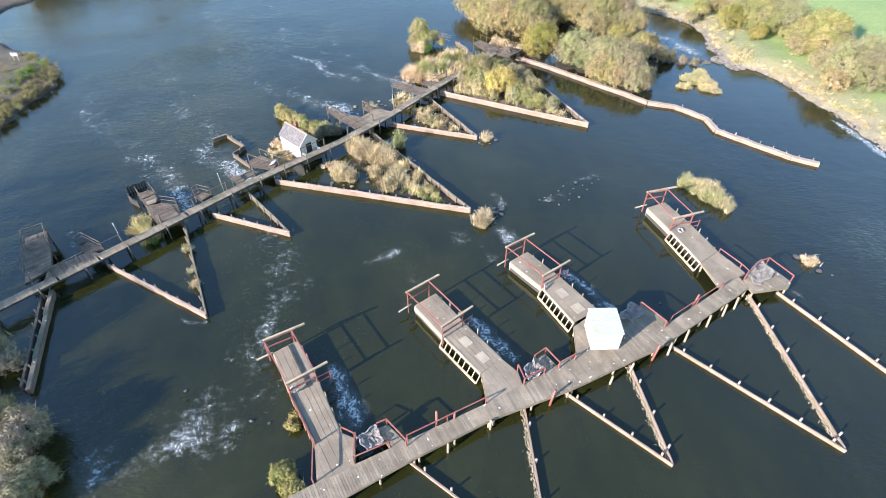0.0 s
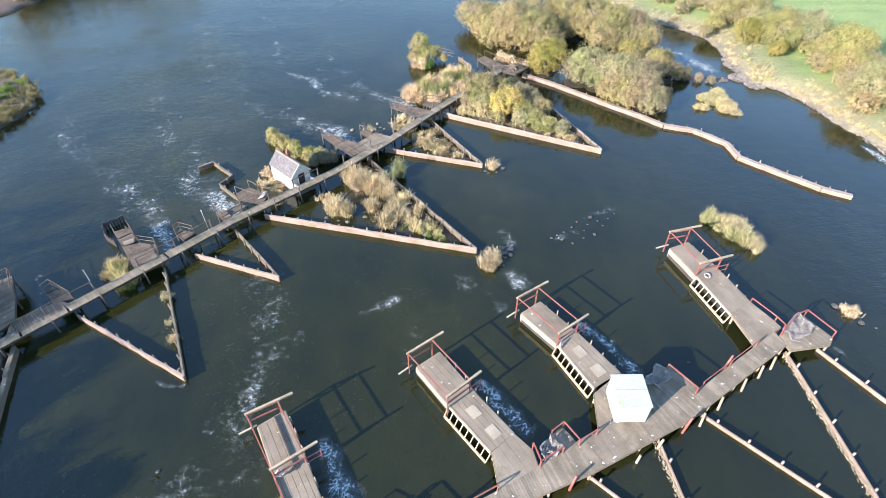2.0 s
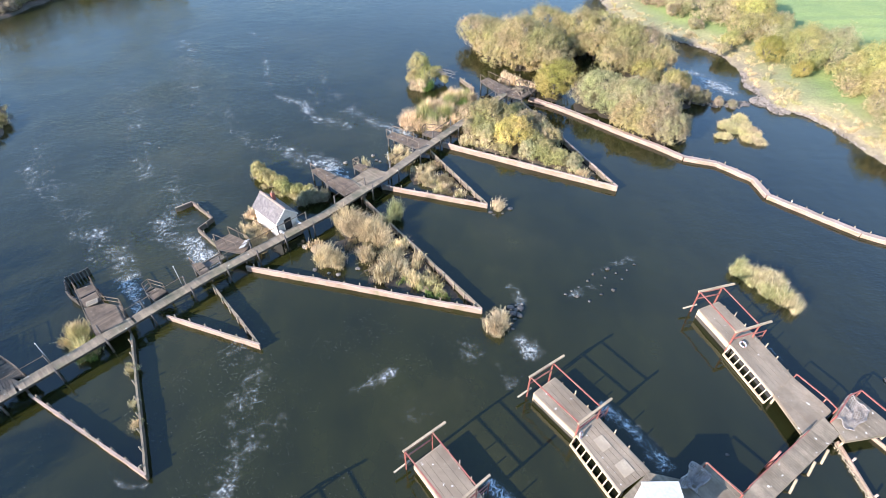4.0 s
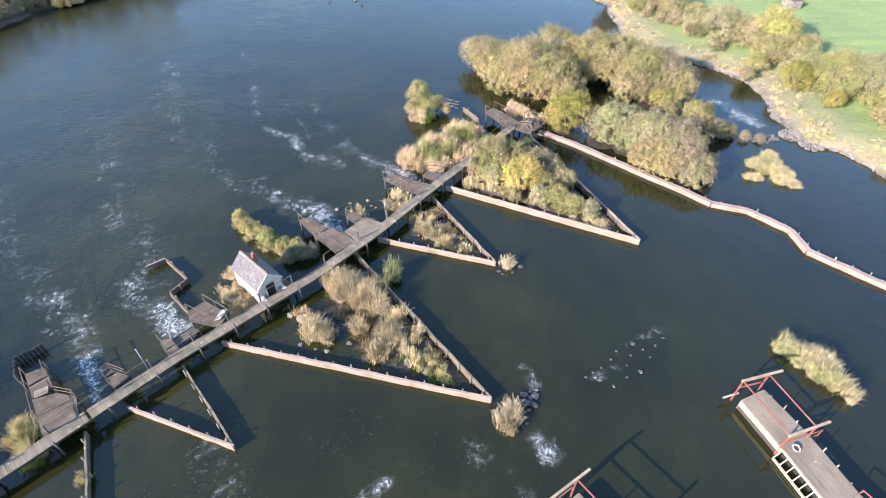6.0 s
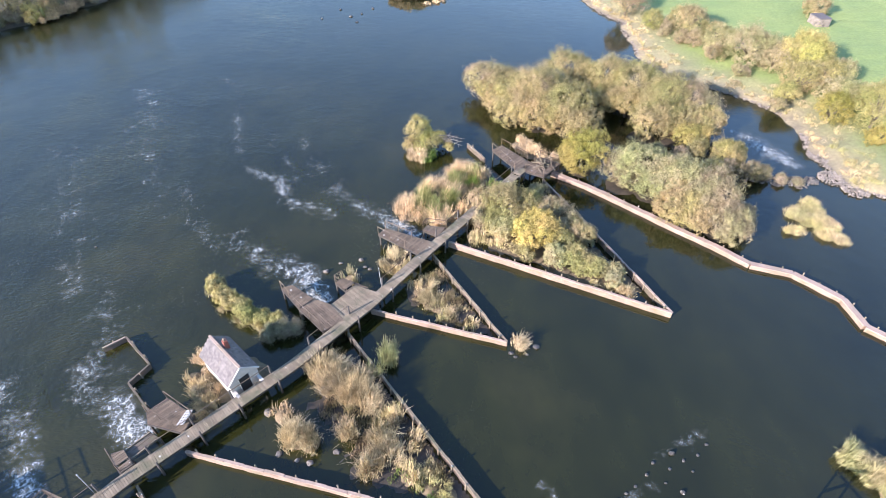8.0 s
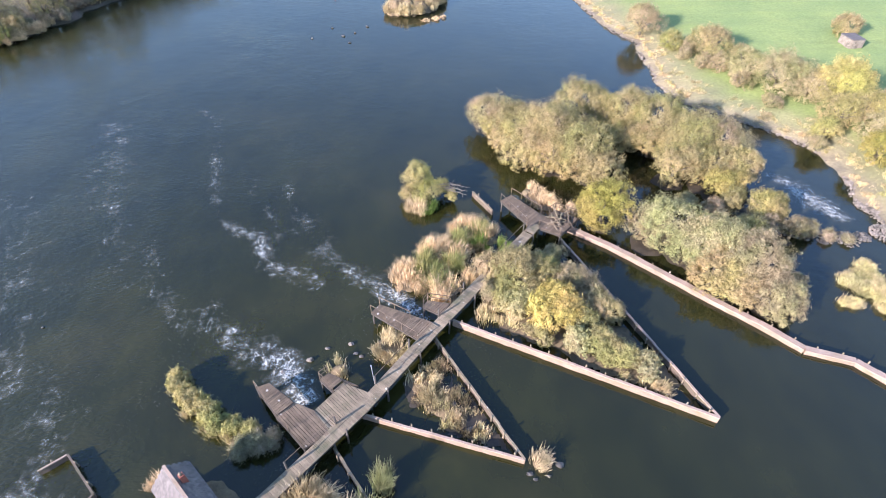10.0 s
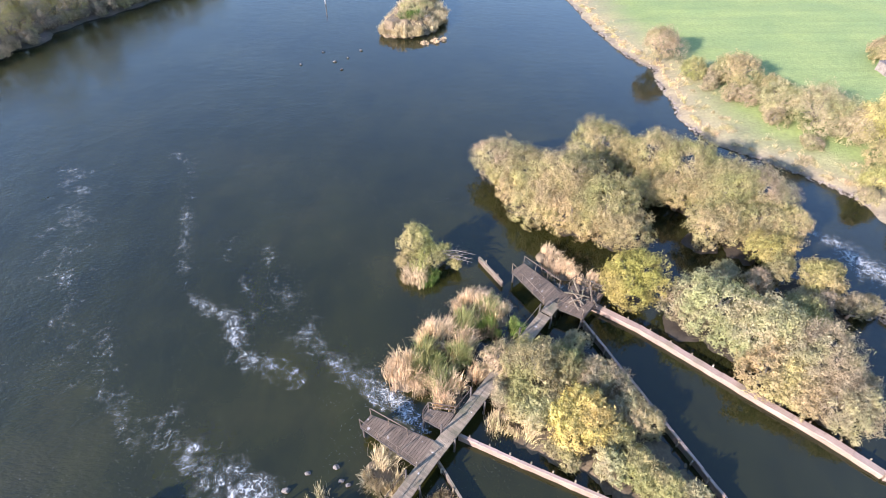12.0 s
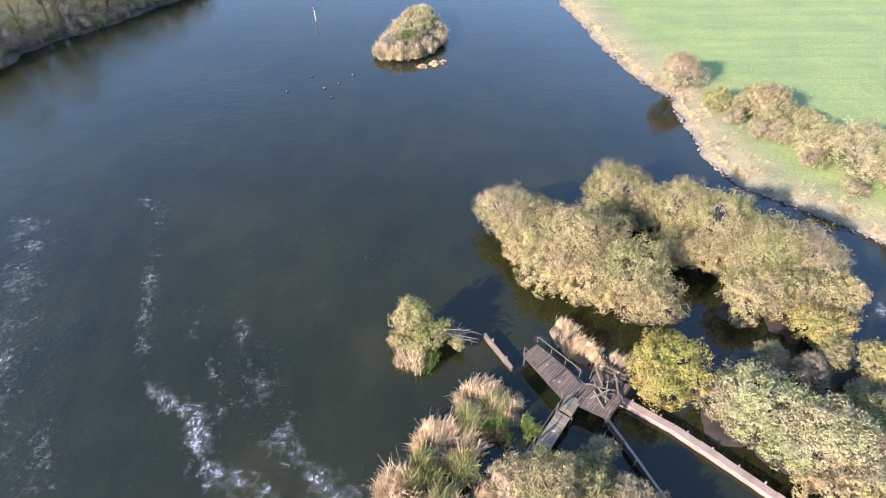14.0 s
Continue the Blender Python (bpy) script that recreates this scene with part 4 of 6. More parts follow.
# mooring posts and raking props along the walkway
post_root = tagged(root("mooring_post", 0, 20, 0.0), "pale timber piles standing along the weir walkway", "post")
for (x, y), top, lean in (((-0.3, 20.3), 2.6, 0.0), ((1.0, 20.6), 1.9, 0.02), ((0.5, 18.55), 1.2, 0.0), ((3.7, 20.3), 1.3, 0.0), ((8.4, 22.2), 1.9, 0.3), ((13.6, 24.1), 1.0, 0.1), ((15.4, 25.1), 1.2, 0.2), ((17.6, 26.3), 1.9, 0.35), ((22.7, 31.6), 2.1, 0.3)):
    pole("pile", (x, y, -0.8), (x + lean, y + lean * 0.6, top), 0.11, 0.09, M["timber"] if top < 1.5 else M["red"], post_root)
prop_root = tagged(root("raking_prop", 23, 30, 0.0), "pale raking timber props under the walkway edge", "prop")
for x, y in ((21.4, 28.75), (23.9, 30.35), (25.8, 31.55), (19.5, 27.4), (27.2, 32.4)):
    pole("prop", (x - 0.45, y - 0.75, -0.5), (x, y, Z - 0.1), 0.1, 0.1, M["timber"], prop_root)


def net(name, label, corners, sag, material):
    """A hung fishing net: a sagging mesh of cords between four corners."""
    bm = bmesh.new()
    n = 16
    grid = []
    for i in range(n + 1):
        row = []
        for j in range(n + 1):
            a, b = Vector(corners[0]).lerp(Vector(corners[1]), i / n), Vector(corners[3]).lerp(Vector(corners[2]), i / n)
            p = a.lerp(b, j / n)
            u, v = i / n, j / n
            p.z -= sag * 16 * u * (1 - u) * v * (1 - v) + 0.3 * noise.noise(Vector((u * 4, v * 4, corners[0][0])))
            p.x += 0.28 * noise.noise(Vector((u * 3, v * 3, corners[0][0] + 9)))
            p.y += 0.28 * noise.noise(Vector((u * 3, v * 3, corners[0][0] + 19)))
            p.z = max(p.z, Z + 0.05 if name == "heaped_net" else 0.4)
            row.append(p)
        grid.append(row)
    for i in range(n + 1):
        for j in range(n + 1):
            if i < n:
                beam(bm, grid[i][j], grid[i + 1][j], 0.045, 0.03)
            if j < n:
                beam(bm, grid[i][j], grid[i][j + 1], 0.045, 0.03)
    for u in (0, n):
        for j in range(n):
            beam(bm, grid[u][j], grid[u][j + 1], 0.09, 0.05)
            beam(bm, grid[j][u], grid[j + 1][u], 0.09, 0.05)
    tagged(part(name, bm, material), label, "net")


net("fishing_net", "pale grey fishing net slung over the gap between decks", [(-6.0, 18.8, 1.75), (-4.7, 19.8, 1.8), (-4.1, 18.7, 1.3), (-5.2, 18.2, 1.25)], 0.3, M["net"])
net("fishing_net", "pale grey fishing net slung over the gap between decks", [(6.5, 24.2, 1.8), (7.6, 25.5, 1.8), (8.4, 24.6, 1.3), (7.1, 23.9, 1.25)], 0.3, M["net"])
net("fishing_net", "grey fishing net hung beside the shaded platform", [(15.6, 30.0, 1.6), (16.9, 31.3, 1.8), (18.0, 30.5, 1.4), (16.6, 29.5, 1.2)], 0.35, M["net"])
net("fishing_net", "pale grey fishing net heaped on the end platform", [(28.6, 34.7, 1.75), (30.6, 36.2, 1.85), (31.7, 35.2, 1.35), (29.6, 33.7, 1.25)], 0.3, M["net"])


def lifebuoy(x, y, z, tilt):
    m = pose(x, y, z, *tilt)
    b = tagged(root("lifebuoy", x, y, z), "white ring lifebuoy with red bands", "lifebuoy")
    bm = bmesh.new()
    for i in range(28):
        for j in range(10):
            a, c = i * math.tau / 28, j * math.tau / 10
            bm.verts.new(m @ Vector(((0.24 + 0.07 * math.cos(c)) * math.cos(a), (0.24 + 0.07 * math.cos(c)) * math.sin(a), 0.07 * math.sin(c) * 0.8)))
    bm.verts.ensure_lookup_table()
    for i in range(28):
        for j in range(10):
            bm.faces.new([bm.verts[k] for k in (i * 10 + j, (i + 1) % 28 * 10 + j, (i + 1) % 28 * 10 + (j + 1) % 10, i * 10 + (j + 1) % 10)])
    part("ring", bm, M["white"], b, smooth=True)
    for k in range(4):
        bm = bmesh.new()
        pts = [m @ Vector((0.24 * math.cos(k * 1.571 + a), 0.24 * math.sin(k * 1.571 + a), 0)) for a in (-0.13, 0, 0.13)]
        tube(bm, pts, [0.074] * 3, 9)
        part("band", bm, M["red"], b, smooth=True)


lifebuoy(-11.2, 23.0, 1.55, (60, 0, 30))
lifebuoy(9.75, 33.6, 1.35, (70, 0, 55))
lifebuoy(24.95, 41.55, 1.22, (12, 0, 0))


# ---- white shed ----
def shed():
    s = tagged(root("shed", 13.55, 27.95, Z), "plain white boarded shed with slightly mossy flat roof", "shed")
    x0, x1, y0, y1, z1 = 12.43, 14.72, 26.66, 29.27, 3.2
    bm = bmesh.new()
    slab(bm, [(x0, y0), (x1, y0), (x1, y1), (x0, y1)], Z + 0.01, z1 - 0.1)
    bmesh.ops.bevel(bm, geom=bm.edges[:], offset=0.02, segments=1, affect="EDGES")
    part("body", bm, M["white"], s)
    bm = bmesh.new()
    e = 0.06
    vs = [bm.verts.new(p) for p in ((x0 - e, y0 - e, z1 - 0.1), (x1 + e, y0 - e, z1 - 0.1), (x1 + e, y1 + e, z1 - 0.02), (x0 - e, y1 + e, z1 - 0.02), (x0 - e, y0 - e, z1 - 0.02), (x1 + e, y0 - e, z1 - 0.02), (x1 + e, y1 + e, z1 + 0.07), (x0 - e, y1 + e, z1 + 0.07))]
    for f in ((3, 2, 1, 0), (4, 5, 6, 7), (0, 1, 5, 4), (1, 2, 6, 5), (2, 3, 7, 6), (3, 0, 4, 7)):
        bm.faces.new([vs[i] for i in f])
    part("roof", bm, M["moss"], s, "white roof sheet with yellow-green algae")
    timber("roof_seam", (x0, 28.0, z1 + 0.035), (x1, 28.0, z1 + 0.035), 0.06, 0.03, M["white"], s)
    bm = bmesh.new()
    slab(bm, [(x0 - 0.03, 27.4), (x0 + 0.02, 27.4), (x0 + 0.02, 28.25), (x0 - 0.03, 28.25)], Z + 0.06, Z + 1.85)
    door = part("door", bm, M["white"], s)
    timber("hinge", (x0 - 0.045, 27.42, Z + 0.5), (x0 - 0.045, 27.7, Z + 0.5), 0.03, 0.05, M["steel"], door)
    timber("hinge", (x0 - 0.045, 27.42, Z + 1.4), (x0 - 0.045, 27.7, Z + 1.4), 0.03, 0.05, M["steel"], door)
    bm = bmesh.new()
    slab(bm, [(x0 - 0.025, 28.5), (x0 + 0.02, 28.5), (x0 + 0.02, 28.95), (x0 - 0.025, 28.95)], Z + 1.1, Z + 1.6)
    part("window", bm, M["steel"], s)


shed()

# ---- front weir: guide fences on the upstream side ----
def guide_fence(a, b, label, ragged=False):
    """A low floating-level timber fence on piles."""
    f = tagged(root("guide_fence", *middle([a, b]), 0.0), label, "fence", group="guide fences")
    va, vb = Vector(a), Vector(b)
    timber("top_rail", (*va, 0.3), (*vb, 0.3), 0.11, 0.12, M["wall"], f)
    timber("lower_boarding", (*va, -0.25), (*vb, -0.25), 0.08, 1.0, M["wall"], f)
    n = max(2, int((vb - va).length / 2.3))
    d = (vb - va).normalized()
    side = Vector((-d.y, d.x))
    for i in range(n):
        p = va.lerp(vb, (i + 0.6) / n) + side * 0.17
        pole("pile", (*p, -0.8), (*p, 0.62 + rng.uniform(-0.1, 0.15)), 0.09, 0.085, M["cap"], f)
    if ragged:
        bm = bmesh.new()
        g = np.random.default_rng(int(abs(a[0]) * 10))
        m = int((vb - va).length / 0.022)
        for i in range(m):
            p = va.lerp(vb, (i + 0.5) / m) - side * (0.05 + abs(g.normal(0, 0.14)))
            q = p + d * g.uniform(-0.22, 0.22) - side * g.uniform(-0.06, 0.1)
            beam(bm, (*p, g.uniform(0.03, 0.2)), (*q, g.uniform(0.0, 0.15)), g.uniform(0.015, 0.05), 0.03)
        part("brushwood", bm, M["pale"], f, "tangled pale brushwood and weed")


guide_fence((-2.35, 17.8), (6.81, 10.74), "low pale timber guide fence at water level")
guide_fence((6.45, 22.2), (6.81, 10.9), "low timber guide fence with caught brushwood", True)
guide_fence((9.53, 23.5), (16.38, 17.23), "low pale timber guide fence at water level")
guide_fence((15.64, 25.7), (16.38, 17.4), "low timber guide fence with caught brushwood", True)
guide_fence((19.41, 27.88), (29.2, 18.1), "low pale timber guide fence at water level")
guide_fence((28.8, 33.4), (29.2, 18.3), "low timber guide fence with caught brushwood", True)
guide_fence((31.61, 33.7), (37.6, 22.6), "low pale timber guide fence at water level")

# ---- old weir: walkway ----
ZO = 1.5
LINE = [(-48.0, 22.3), (-38.3, 32.55), (-29.9, 41.4), (-22.05, 50.0), (-12.7, 58.85), (-6.8, 65.6), (-1.7, 72.5), (3.1, 78.6), (9.6, 86.8)]
HALF = 0.54
for i, (a, b) in enumerate(zip(LINE, LINE[1:])):
    va, vb = Vector(a), Vector(b)
    d = (vb - va).normalized()
    n = Vector((-d.y, d.x)) * HALF
    poly = [tuple(va - n), tuple(vb - n), tuple(vb + n), tuple(va + n)]
    w = tagged(root("old_walkway", *middle(poly), 0.0), "narrow old grey plank walkway on timber posts", "walkway")
    bm = bmesh.new()
    planks(bm, poly, (n.x, n.y), 0.17, 0.016, ZO, 0.05, 0.012, 0.008)
    part("planking", bm, M["old"], w)["kind"] = "stuff"
    for k in (-0.8, 0.8):
        timber("bearer", (*(va + n * k), ZO - 0.16), (*(vb + n * k), ZO - 0.16), 0.14, 0.2, M["wet"], w)
    count = max(1, int((vb - va).length / 3.1))
    tops = []
    for j in range(count):
        p = va.lerp(vb, (j + 0.5) / count)
        for k in (-1.12, 1.12):
            q = p + n * k
            up = ZO + 1.0 if k > 0 else ZO + rng.choice([0.1, 0.35, 0.55])
            pole("post", (*q, -0.9), (q.x + rng.uniform(-0.08, 0.08), q.y + rng.uniform(-0.08, 0.08), up), 0.1, 0.075, M["wet"], w)
            if k > 0:
                tops.append((q.x, q.y, up - 0.06))
        timber("cross_beam", (*(p - n * 1.15), ZO - 0.32), (*(p + n * 1.15), ZO - 0.32), 0.14, 0.16, M["wet"], w)
    for p, q in zip(tops, tops[1:]):
        timber("rail", p, q, 0.04, 0.05, M["brown"], w)


# ---- old weir: side platforms ----
def old_platform(label, poly, along, rails=(), mid=True, missing=0.03, board="brown"):
    p = deck("old_platform", label, poly, along, ZO, M[board], M["wet"], 0.2, 0.03, leg_mat=M["wet"], missing=missing, category="platform")
    for line in rails:
        handrail(p, line, ZO, 0.95, M["brown"], 1.7, 0.055, mid and len(line) > 2)
    return p


X = (-0.72, 0.70)
D2 = (0.7, 0.72)
old_platform("old grey plank trap platform with boarded edge", [(-41.9, 41.0), (-40.4, 42.2), (-38.5, 39.4), (-36.9, 36.6), (-38.3, 34.6)], D2, [[(-38.8, 35.6), (-41.9, 41.0), (-40.4, 42.2), (-38.3, 39.2)]])
old_platform("broad grey plank landing on the old weir", [(-36.6, 34.6), (-32.8, 38.4), (-34.3, 39.0), (-37.2, 36.6)], X, missing=0.0)
old_platform("small old plank bay with rails", [(-36.1, 40.0), (-35.8, 40.7), (-33.2, 39.3), (-34.6, 38.6)], D2, [[(-36.1, 40.0), (-35.8, 40.7), (-33.2, 39.2)]])
old_platform("old grey plank trap platform with open outer end", [(-33.6, 48.4), (-32.4, 49.1), (-30.7, 47.1), (-31.8, 46.2)], D2, [[(-33.6, 48.4), (-31.8, 46.2)], [(-32.4, 49.1), (-30.7, 47.1)]])
old_platform("old grey plank trap platform beside a sedge clump", [(-31.75, 46.1), (-30.2, 46.65), (-28.5, 46.3), (-27.5, 44.5), (-29.2, 42.9)], D2, [[(-31.75, 46.1), (-29.4, 43.1)], [(-30.2, 46.65), (-28.5, 46.3), (-27.7, 45.0)]])
old_platform("small old plank bay with rails", [(-27.2, 48.1), (-26.9, 48.7), (-25.2, 48.1), (-26.0, 47.1)], D2, [[(-27.2, 48.1), (-26.9, 48.7), (-25.3, 48.1)]])
old_platform("small old plank bay by the rapids", [(-24.1, 51.55), (-23.3, 51.85), (-22.2, 50.75), (-22.8, 50.1)], D2, [[(-24.1, 51.5), (-22.9, 50.3)]])
old_platform("old grey plank trap platform with fallen rails", [(-22.85, 54.85), (-21.7, 56.0), (-19.2, 54.5), (-19.5, 53.1), (-22.4, 53.9)], D2, [[(-22.85, 54.85), (-20.3, 53.5)], [(-21.7, 56.0), (-19.2, 54.4)]])
old_platform("old brown plank trap platform over the rapids", [(-13.26, 65.02), (-12.15, 66.1), (-14.41, 67.86), (-15.33, 67.47)], D2, [[(-15.33, 67.47), (-13.26, 65.02)]])
old_platform("old brown plank trap platform beside the landing", [(-10.75, 62.43), (-9.0, 63.5), (-10.42, 65.37), (-12.03, 66.06), (-13.22, 64.96)], X, [[(-13.22, 64.96), (-10.92, 62.63)]], missing=0.0)
old_platform("broad worn grey plank landing on the old weir", [(-8.7, 62.78), (-6.08, 66.69), (-8.46, 67.74), (-10.42, 65.4), (-9.0, 63.5)], X, missing=0.0, board="old")
old_platform("small old plank bay with rails by the rapids", [(-10.43, 68.13), (-9.83, 68.71), (-7.31, 67.45), (-8.51, 67.68), (-9.21, 66.95)], D2, [[(-9.21, 66.95), (-10.43, 68.13), (-9.83, 68.71)]])
old_platform("old grey plank trap platform with leaning rails", [(-6.9, 75.0), (-6.2, 75.9), (-1.1, 73.6), (-2.5, 71.8)], (0.6, 0.78), [[(-6.9, 75.0), (-2.7, 71.9)], [(-6.2, 75.9), (-3.4, 74.2)]])
old_platform("small old plank bay with rails", [(-2.3, 75.6), (-1.9, 76.3), (0.1, 75.9), (-0.7, 74.6)], (0.6, 0.78), [[(-2.3, 75.6), (-1.9, 76.3), (0.1, 75.9)]])
old_platform("old grey plank trap platform with leaning rails", [(6.2, 90.9), (7.45, 91.9), (10.9, 87.7), (8.9, 86.4)], (0.7, 0.72), [[(6.2, 90.9), (8.5, 86.6)], [(7.45, 91.9), (10.3, 88.6)]])
old_platform("broken plank platform with collapsed rails at the weir end", [(11.9, 89.2), (14.2, 87.7), (11.8, 85.0), (9.6, 86.3), (10.6, 87.5)], (0.7, 0.72), [[(11.2, 88.6), (11.9, 89.2), (14.2, 87.7)], [(11.7, 85.1), (9.7, 86.3)]], missing=0.08)

brk = tagged(root("broken_wall", -34.5, 50.5, 0.0), "broken black timber wall beyond a platform", "wall")
for p, q in (((-36.0, 50.4), (-34.5, 51.95)), ((-33.5, 50.1), (-31.4, 48.3)), ((-35.0, 48.7), (-33.5, 47.7)), ((-36.0, 50.3), (-35.0, 48.8))):
    for k in range(7):
        a0, a1 = lerp(p, q, k / 7 + 0.01), lerp(p, q, (k + 1) / 7 - 0.02)
        timber("board", (*a0, 0.3), (*a1, 0.3), 0.1, 1.2 + rng.uniform(-0.25, 0.35), M["wet"], brk)

# loose broken timbers on the last platform
for k in range(15):
    x, y, a = 12.2 + rng.uniform(-0.9, 1.2), 87.3 + rng.uniform(-0.8, 0.8), rng.uniform(0, math.pi)
    o = tagged(root("broken_timber", x, y, ZO), "loose broken grey timber lying on the platform", "timber", group="broken timbers")
    timber("balk", (x - math.cos(a) * 0.8, y - math.sin(a) * 0.8, ZO + 0.1), (x + math.cos(a) * 0.8, y + math.sin(a) * 0.8, ZO + rng.choice([0.12, 0.3, 0.6, 1.1])), 0.09, 0.09, M["old"] if k % 3 else M["brown"], o)

# sluice board beside the rapids
sl = tagged(root("sluice_board", -22.3, 52.3, 1.0), "dark grey boarded sluice gate beside the rapids", "sluice")
for k in range(5):
    q0, q1 = lerp((-23.45, 51.77), (-22.63, 51.28), (k + 0.05) / 5), lerp((-23.45, 51.77), (-22.63, 51.28), (k + 0.95) / 5)
    e0, e1 = lerp((-22.11, 53.31), (-21.26, 52.89), (k + 0.05) / 5), lerp((-22.11, 53.31), (-21.26, 52.89), (k + 0.95) / 5)
    bm = bmesh.new()
    slab(bm, [q0, q1, e1, e0], 1.1 + 0.02 * (k % 2), 1.18 + 0.02 * (k % 2))
    part("board", bm, M["sill"], sl)
for p, q in (((-23.45, 51.77), (-22.11, 53.31)), ((-22.63, 51.28), (-21.26, 52.89))):
    timber("frame_beam", (*p, 1.2), (*q, 1.2), 0.1, 0.16, M["old"], sl)
    for e in (p, q):
        pole("leg", (*e, -0.8), (*e, 1.2), 0.08, 0.08, M["wet"], sl)

# pallets leaning on the platforms
def pallet(label, e0, e1, rise_to, material):
    e0, e1, rise_to = Vector(e0), Vector(e1), Vector(rise_to)
    pal = tagged(root("pallet", e0.x, e0.y, ZO), label, "pallet")
    for k in range(6):
        p = e0.lerp(e1, k / 5)
        timber("slat", p, p + rise_to, 0.1, 0.03, material, pal)
    for k in (0.05, 0.5, 0.95):
        timber("runner", e0 + rise_to * k - Vector((0, 0, 0.04)), e1 + rise_to * k - Vector((0, 0, 0.04)), 0.08, 0.06, material, pal)


pallet("pale wooden pallet leaning on the platform edge", (-20.15, 53.7, ZO + 0.08), (-19.85, 54.8, ZO + 0.08), (0.6, -0.1, 0.3), M["white"])
pallet("pale slatted pallet lying on the plank platform", (-31.85, 46.75, ZO + 0.1), (-31.15, 47.2, ZO + 0.1), (0.35, -0.6, 0.06), M["pale"])

# thin poles
for x, y, h in ((-31.9, 40.5, 2.4), (-6.1, 67.9, 2.2), (-24.2, 49.0, 2.4)):
    o = tagged(root("marker_pole", x, y, ZO), "thin pale metal pole on the old walkway", "pole")
    pole("shaft", (x, y, ZO - 0.4), (x - 0.1, y + 0.1, ZO + h * 0.85), 0.028, 0.022, M["steel"], o)
    pole("head", (x - 0.1, y + 0.1, ZO + h * 0.85), (x - 0.1, y + 0.1, ZO + h * 0.85 + 0.1), 0.06, 0.05, M["steel"], o)


# ---- old weir: V walls and the long wall ----
def leg_wall(r, a, b, top, thick, posts_side, rough=0.06, face="wall", cap="cap"):
    """One wall leg: a rough face, coping pieces along its top, and posts behind."""
    va, vb = Vector(a), Vector(b)
    d = (vb - va).normalized()
    n = Vector((-d.y, d.x))
    length = (vb - va).length
    k = max(3, int(length / 0.5))
    bm = bmesh.new()
    rows = []
    for i in range(k + 1):
        p = va.lerp(vb, i / k)
        ring = []
        for s, z in ((-1, -0.8), (-1, 0.15), (-1, top - 0.08), (1, top - 0.08), (1, 0.15), (1, -0.8)):
            q = p + n * s * thick / 2 * (1.0 + 0.12 * (z < 0.3))
            q = q + n * noise.noise(Vector((q.x * 1.3, q.y * 1.3, z))) * rough
            ring.append(bm.verts.new((q.x, q.y, z + rough * 0.5 * noise.noise(Vector((q.x, q.y, 4.0))))))
        rows.append(ring)
    for u, v in zip(rows, rows[1:]):
        for j in range(6):
            bm.faces.new((u[j], u[(j + 1) % 6], v[(j + 1) % 6], v[j]))
    bm.faces.new(rows[0])
    bm.faces.new(rows[-1][::-1])
    part("wall_face", bm, M[face], r)
    m = max(1, int(length / 1.5))
    for i in range(m):
        p, q = va.lerp(vb, (i + 0.006) / m), va.lerp(vb, (i + 0.994) / m)
        j = n * rng.uniform(-0.025, 0.025)
        z = top + rng.uniform(-0.025, 0.025)
        timber("coping", (*(p + j), z), (*(q + j), z + rng.uniform(-0.02, 0.02)), thick + 0.04, 0.1, M[cap], r)
    for i in range(m):
        p = va.lerp(vb, (i + 0.5) / m) + n * posts_side * (thick / 2 + 0.1)
        pole("post", (*p, -0.8), (p.x, p.y, top + 0.22 + rng.uniform(-0.08, 0.12)), 0.075, 0.07, M["old"], r)


def v_wall(a, tip, b, label, top=0.58, thick=0.14, far_cap="old"):
    r = tagged(root("weir_wall", *tip, 0.0), label, "wall", group="V-shaped weir walls")
    leg_wall(r, a, tip, top, thick, 1)
    leg_wall(r, b, tip, top, thick * 0.85, -1, 0.05, "sill", far_cap)


v_wall((-32.65, 38.05), (-20.9, 31.4), (-27.1, 43.9), "pointed pinkish weir wall with weedy far leg")
v_wall((-24.8, 45.95), (-15.66, 42.57), (-21.83, 49.7), "pointed pinkish weir wall with posts")
v_wall((-19.3, 52.15), (3.5, 46.25), (-8.75, 62.85), "long pointed pinkish weir wall round a reed bed", 0.62, 0.17)
v_wall((-6.92, 65.53), (5.15, 61.7), (-1.25, 72.77), "pointed pinkish weir wall round reeds and mud")
v_wall((0.36, 74.62), (20.48, 64.68), (11.9, 85.59), "long pointed pinkish weir wall round willow scrub", 0.66, 0.18, "cap")
r0 = tagged(root("weir_wall", -34, 29, 0.0), "dark timber weir wall leg in shade", "wall")
leg_wall(r0, (-36.3, 34.6), (-32.5, 23.8), 0.6, 0.3, -1, 0.06, "sill", "old")
leg_wall(r0, (-37.0, 34.2), (-33.2, 24.1), 0.55, 0.16, -1, 0.06, "sill", "sill")

LONG = [(13.3, 87.4), (16.87, 84.7), (21.0, 80.7), (24.6, 77.1), (27.83, 74.1), (30.55, 71.15), (34.2, 69.8), (37.25, 66.4), (37.45, 63.1), (40.8, 59.8), (44.2, 56.4), (46.9, 54.8)]
rl = tagged(root("long_wall", 30, 71, 0.0), "long kinked pinkish stone-capped river wall with stakes", "wall")
for a, b in zip(LONG, LONG[1:]):
    leg_wall(rl, a, b, 0.45, 0.55, 1, 0.1)

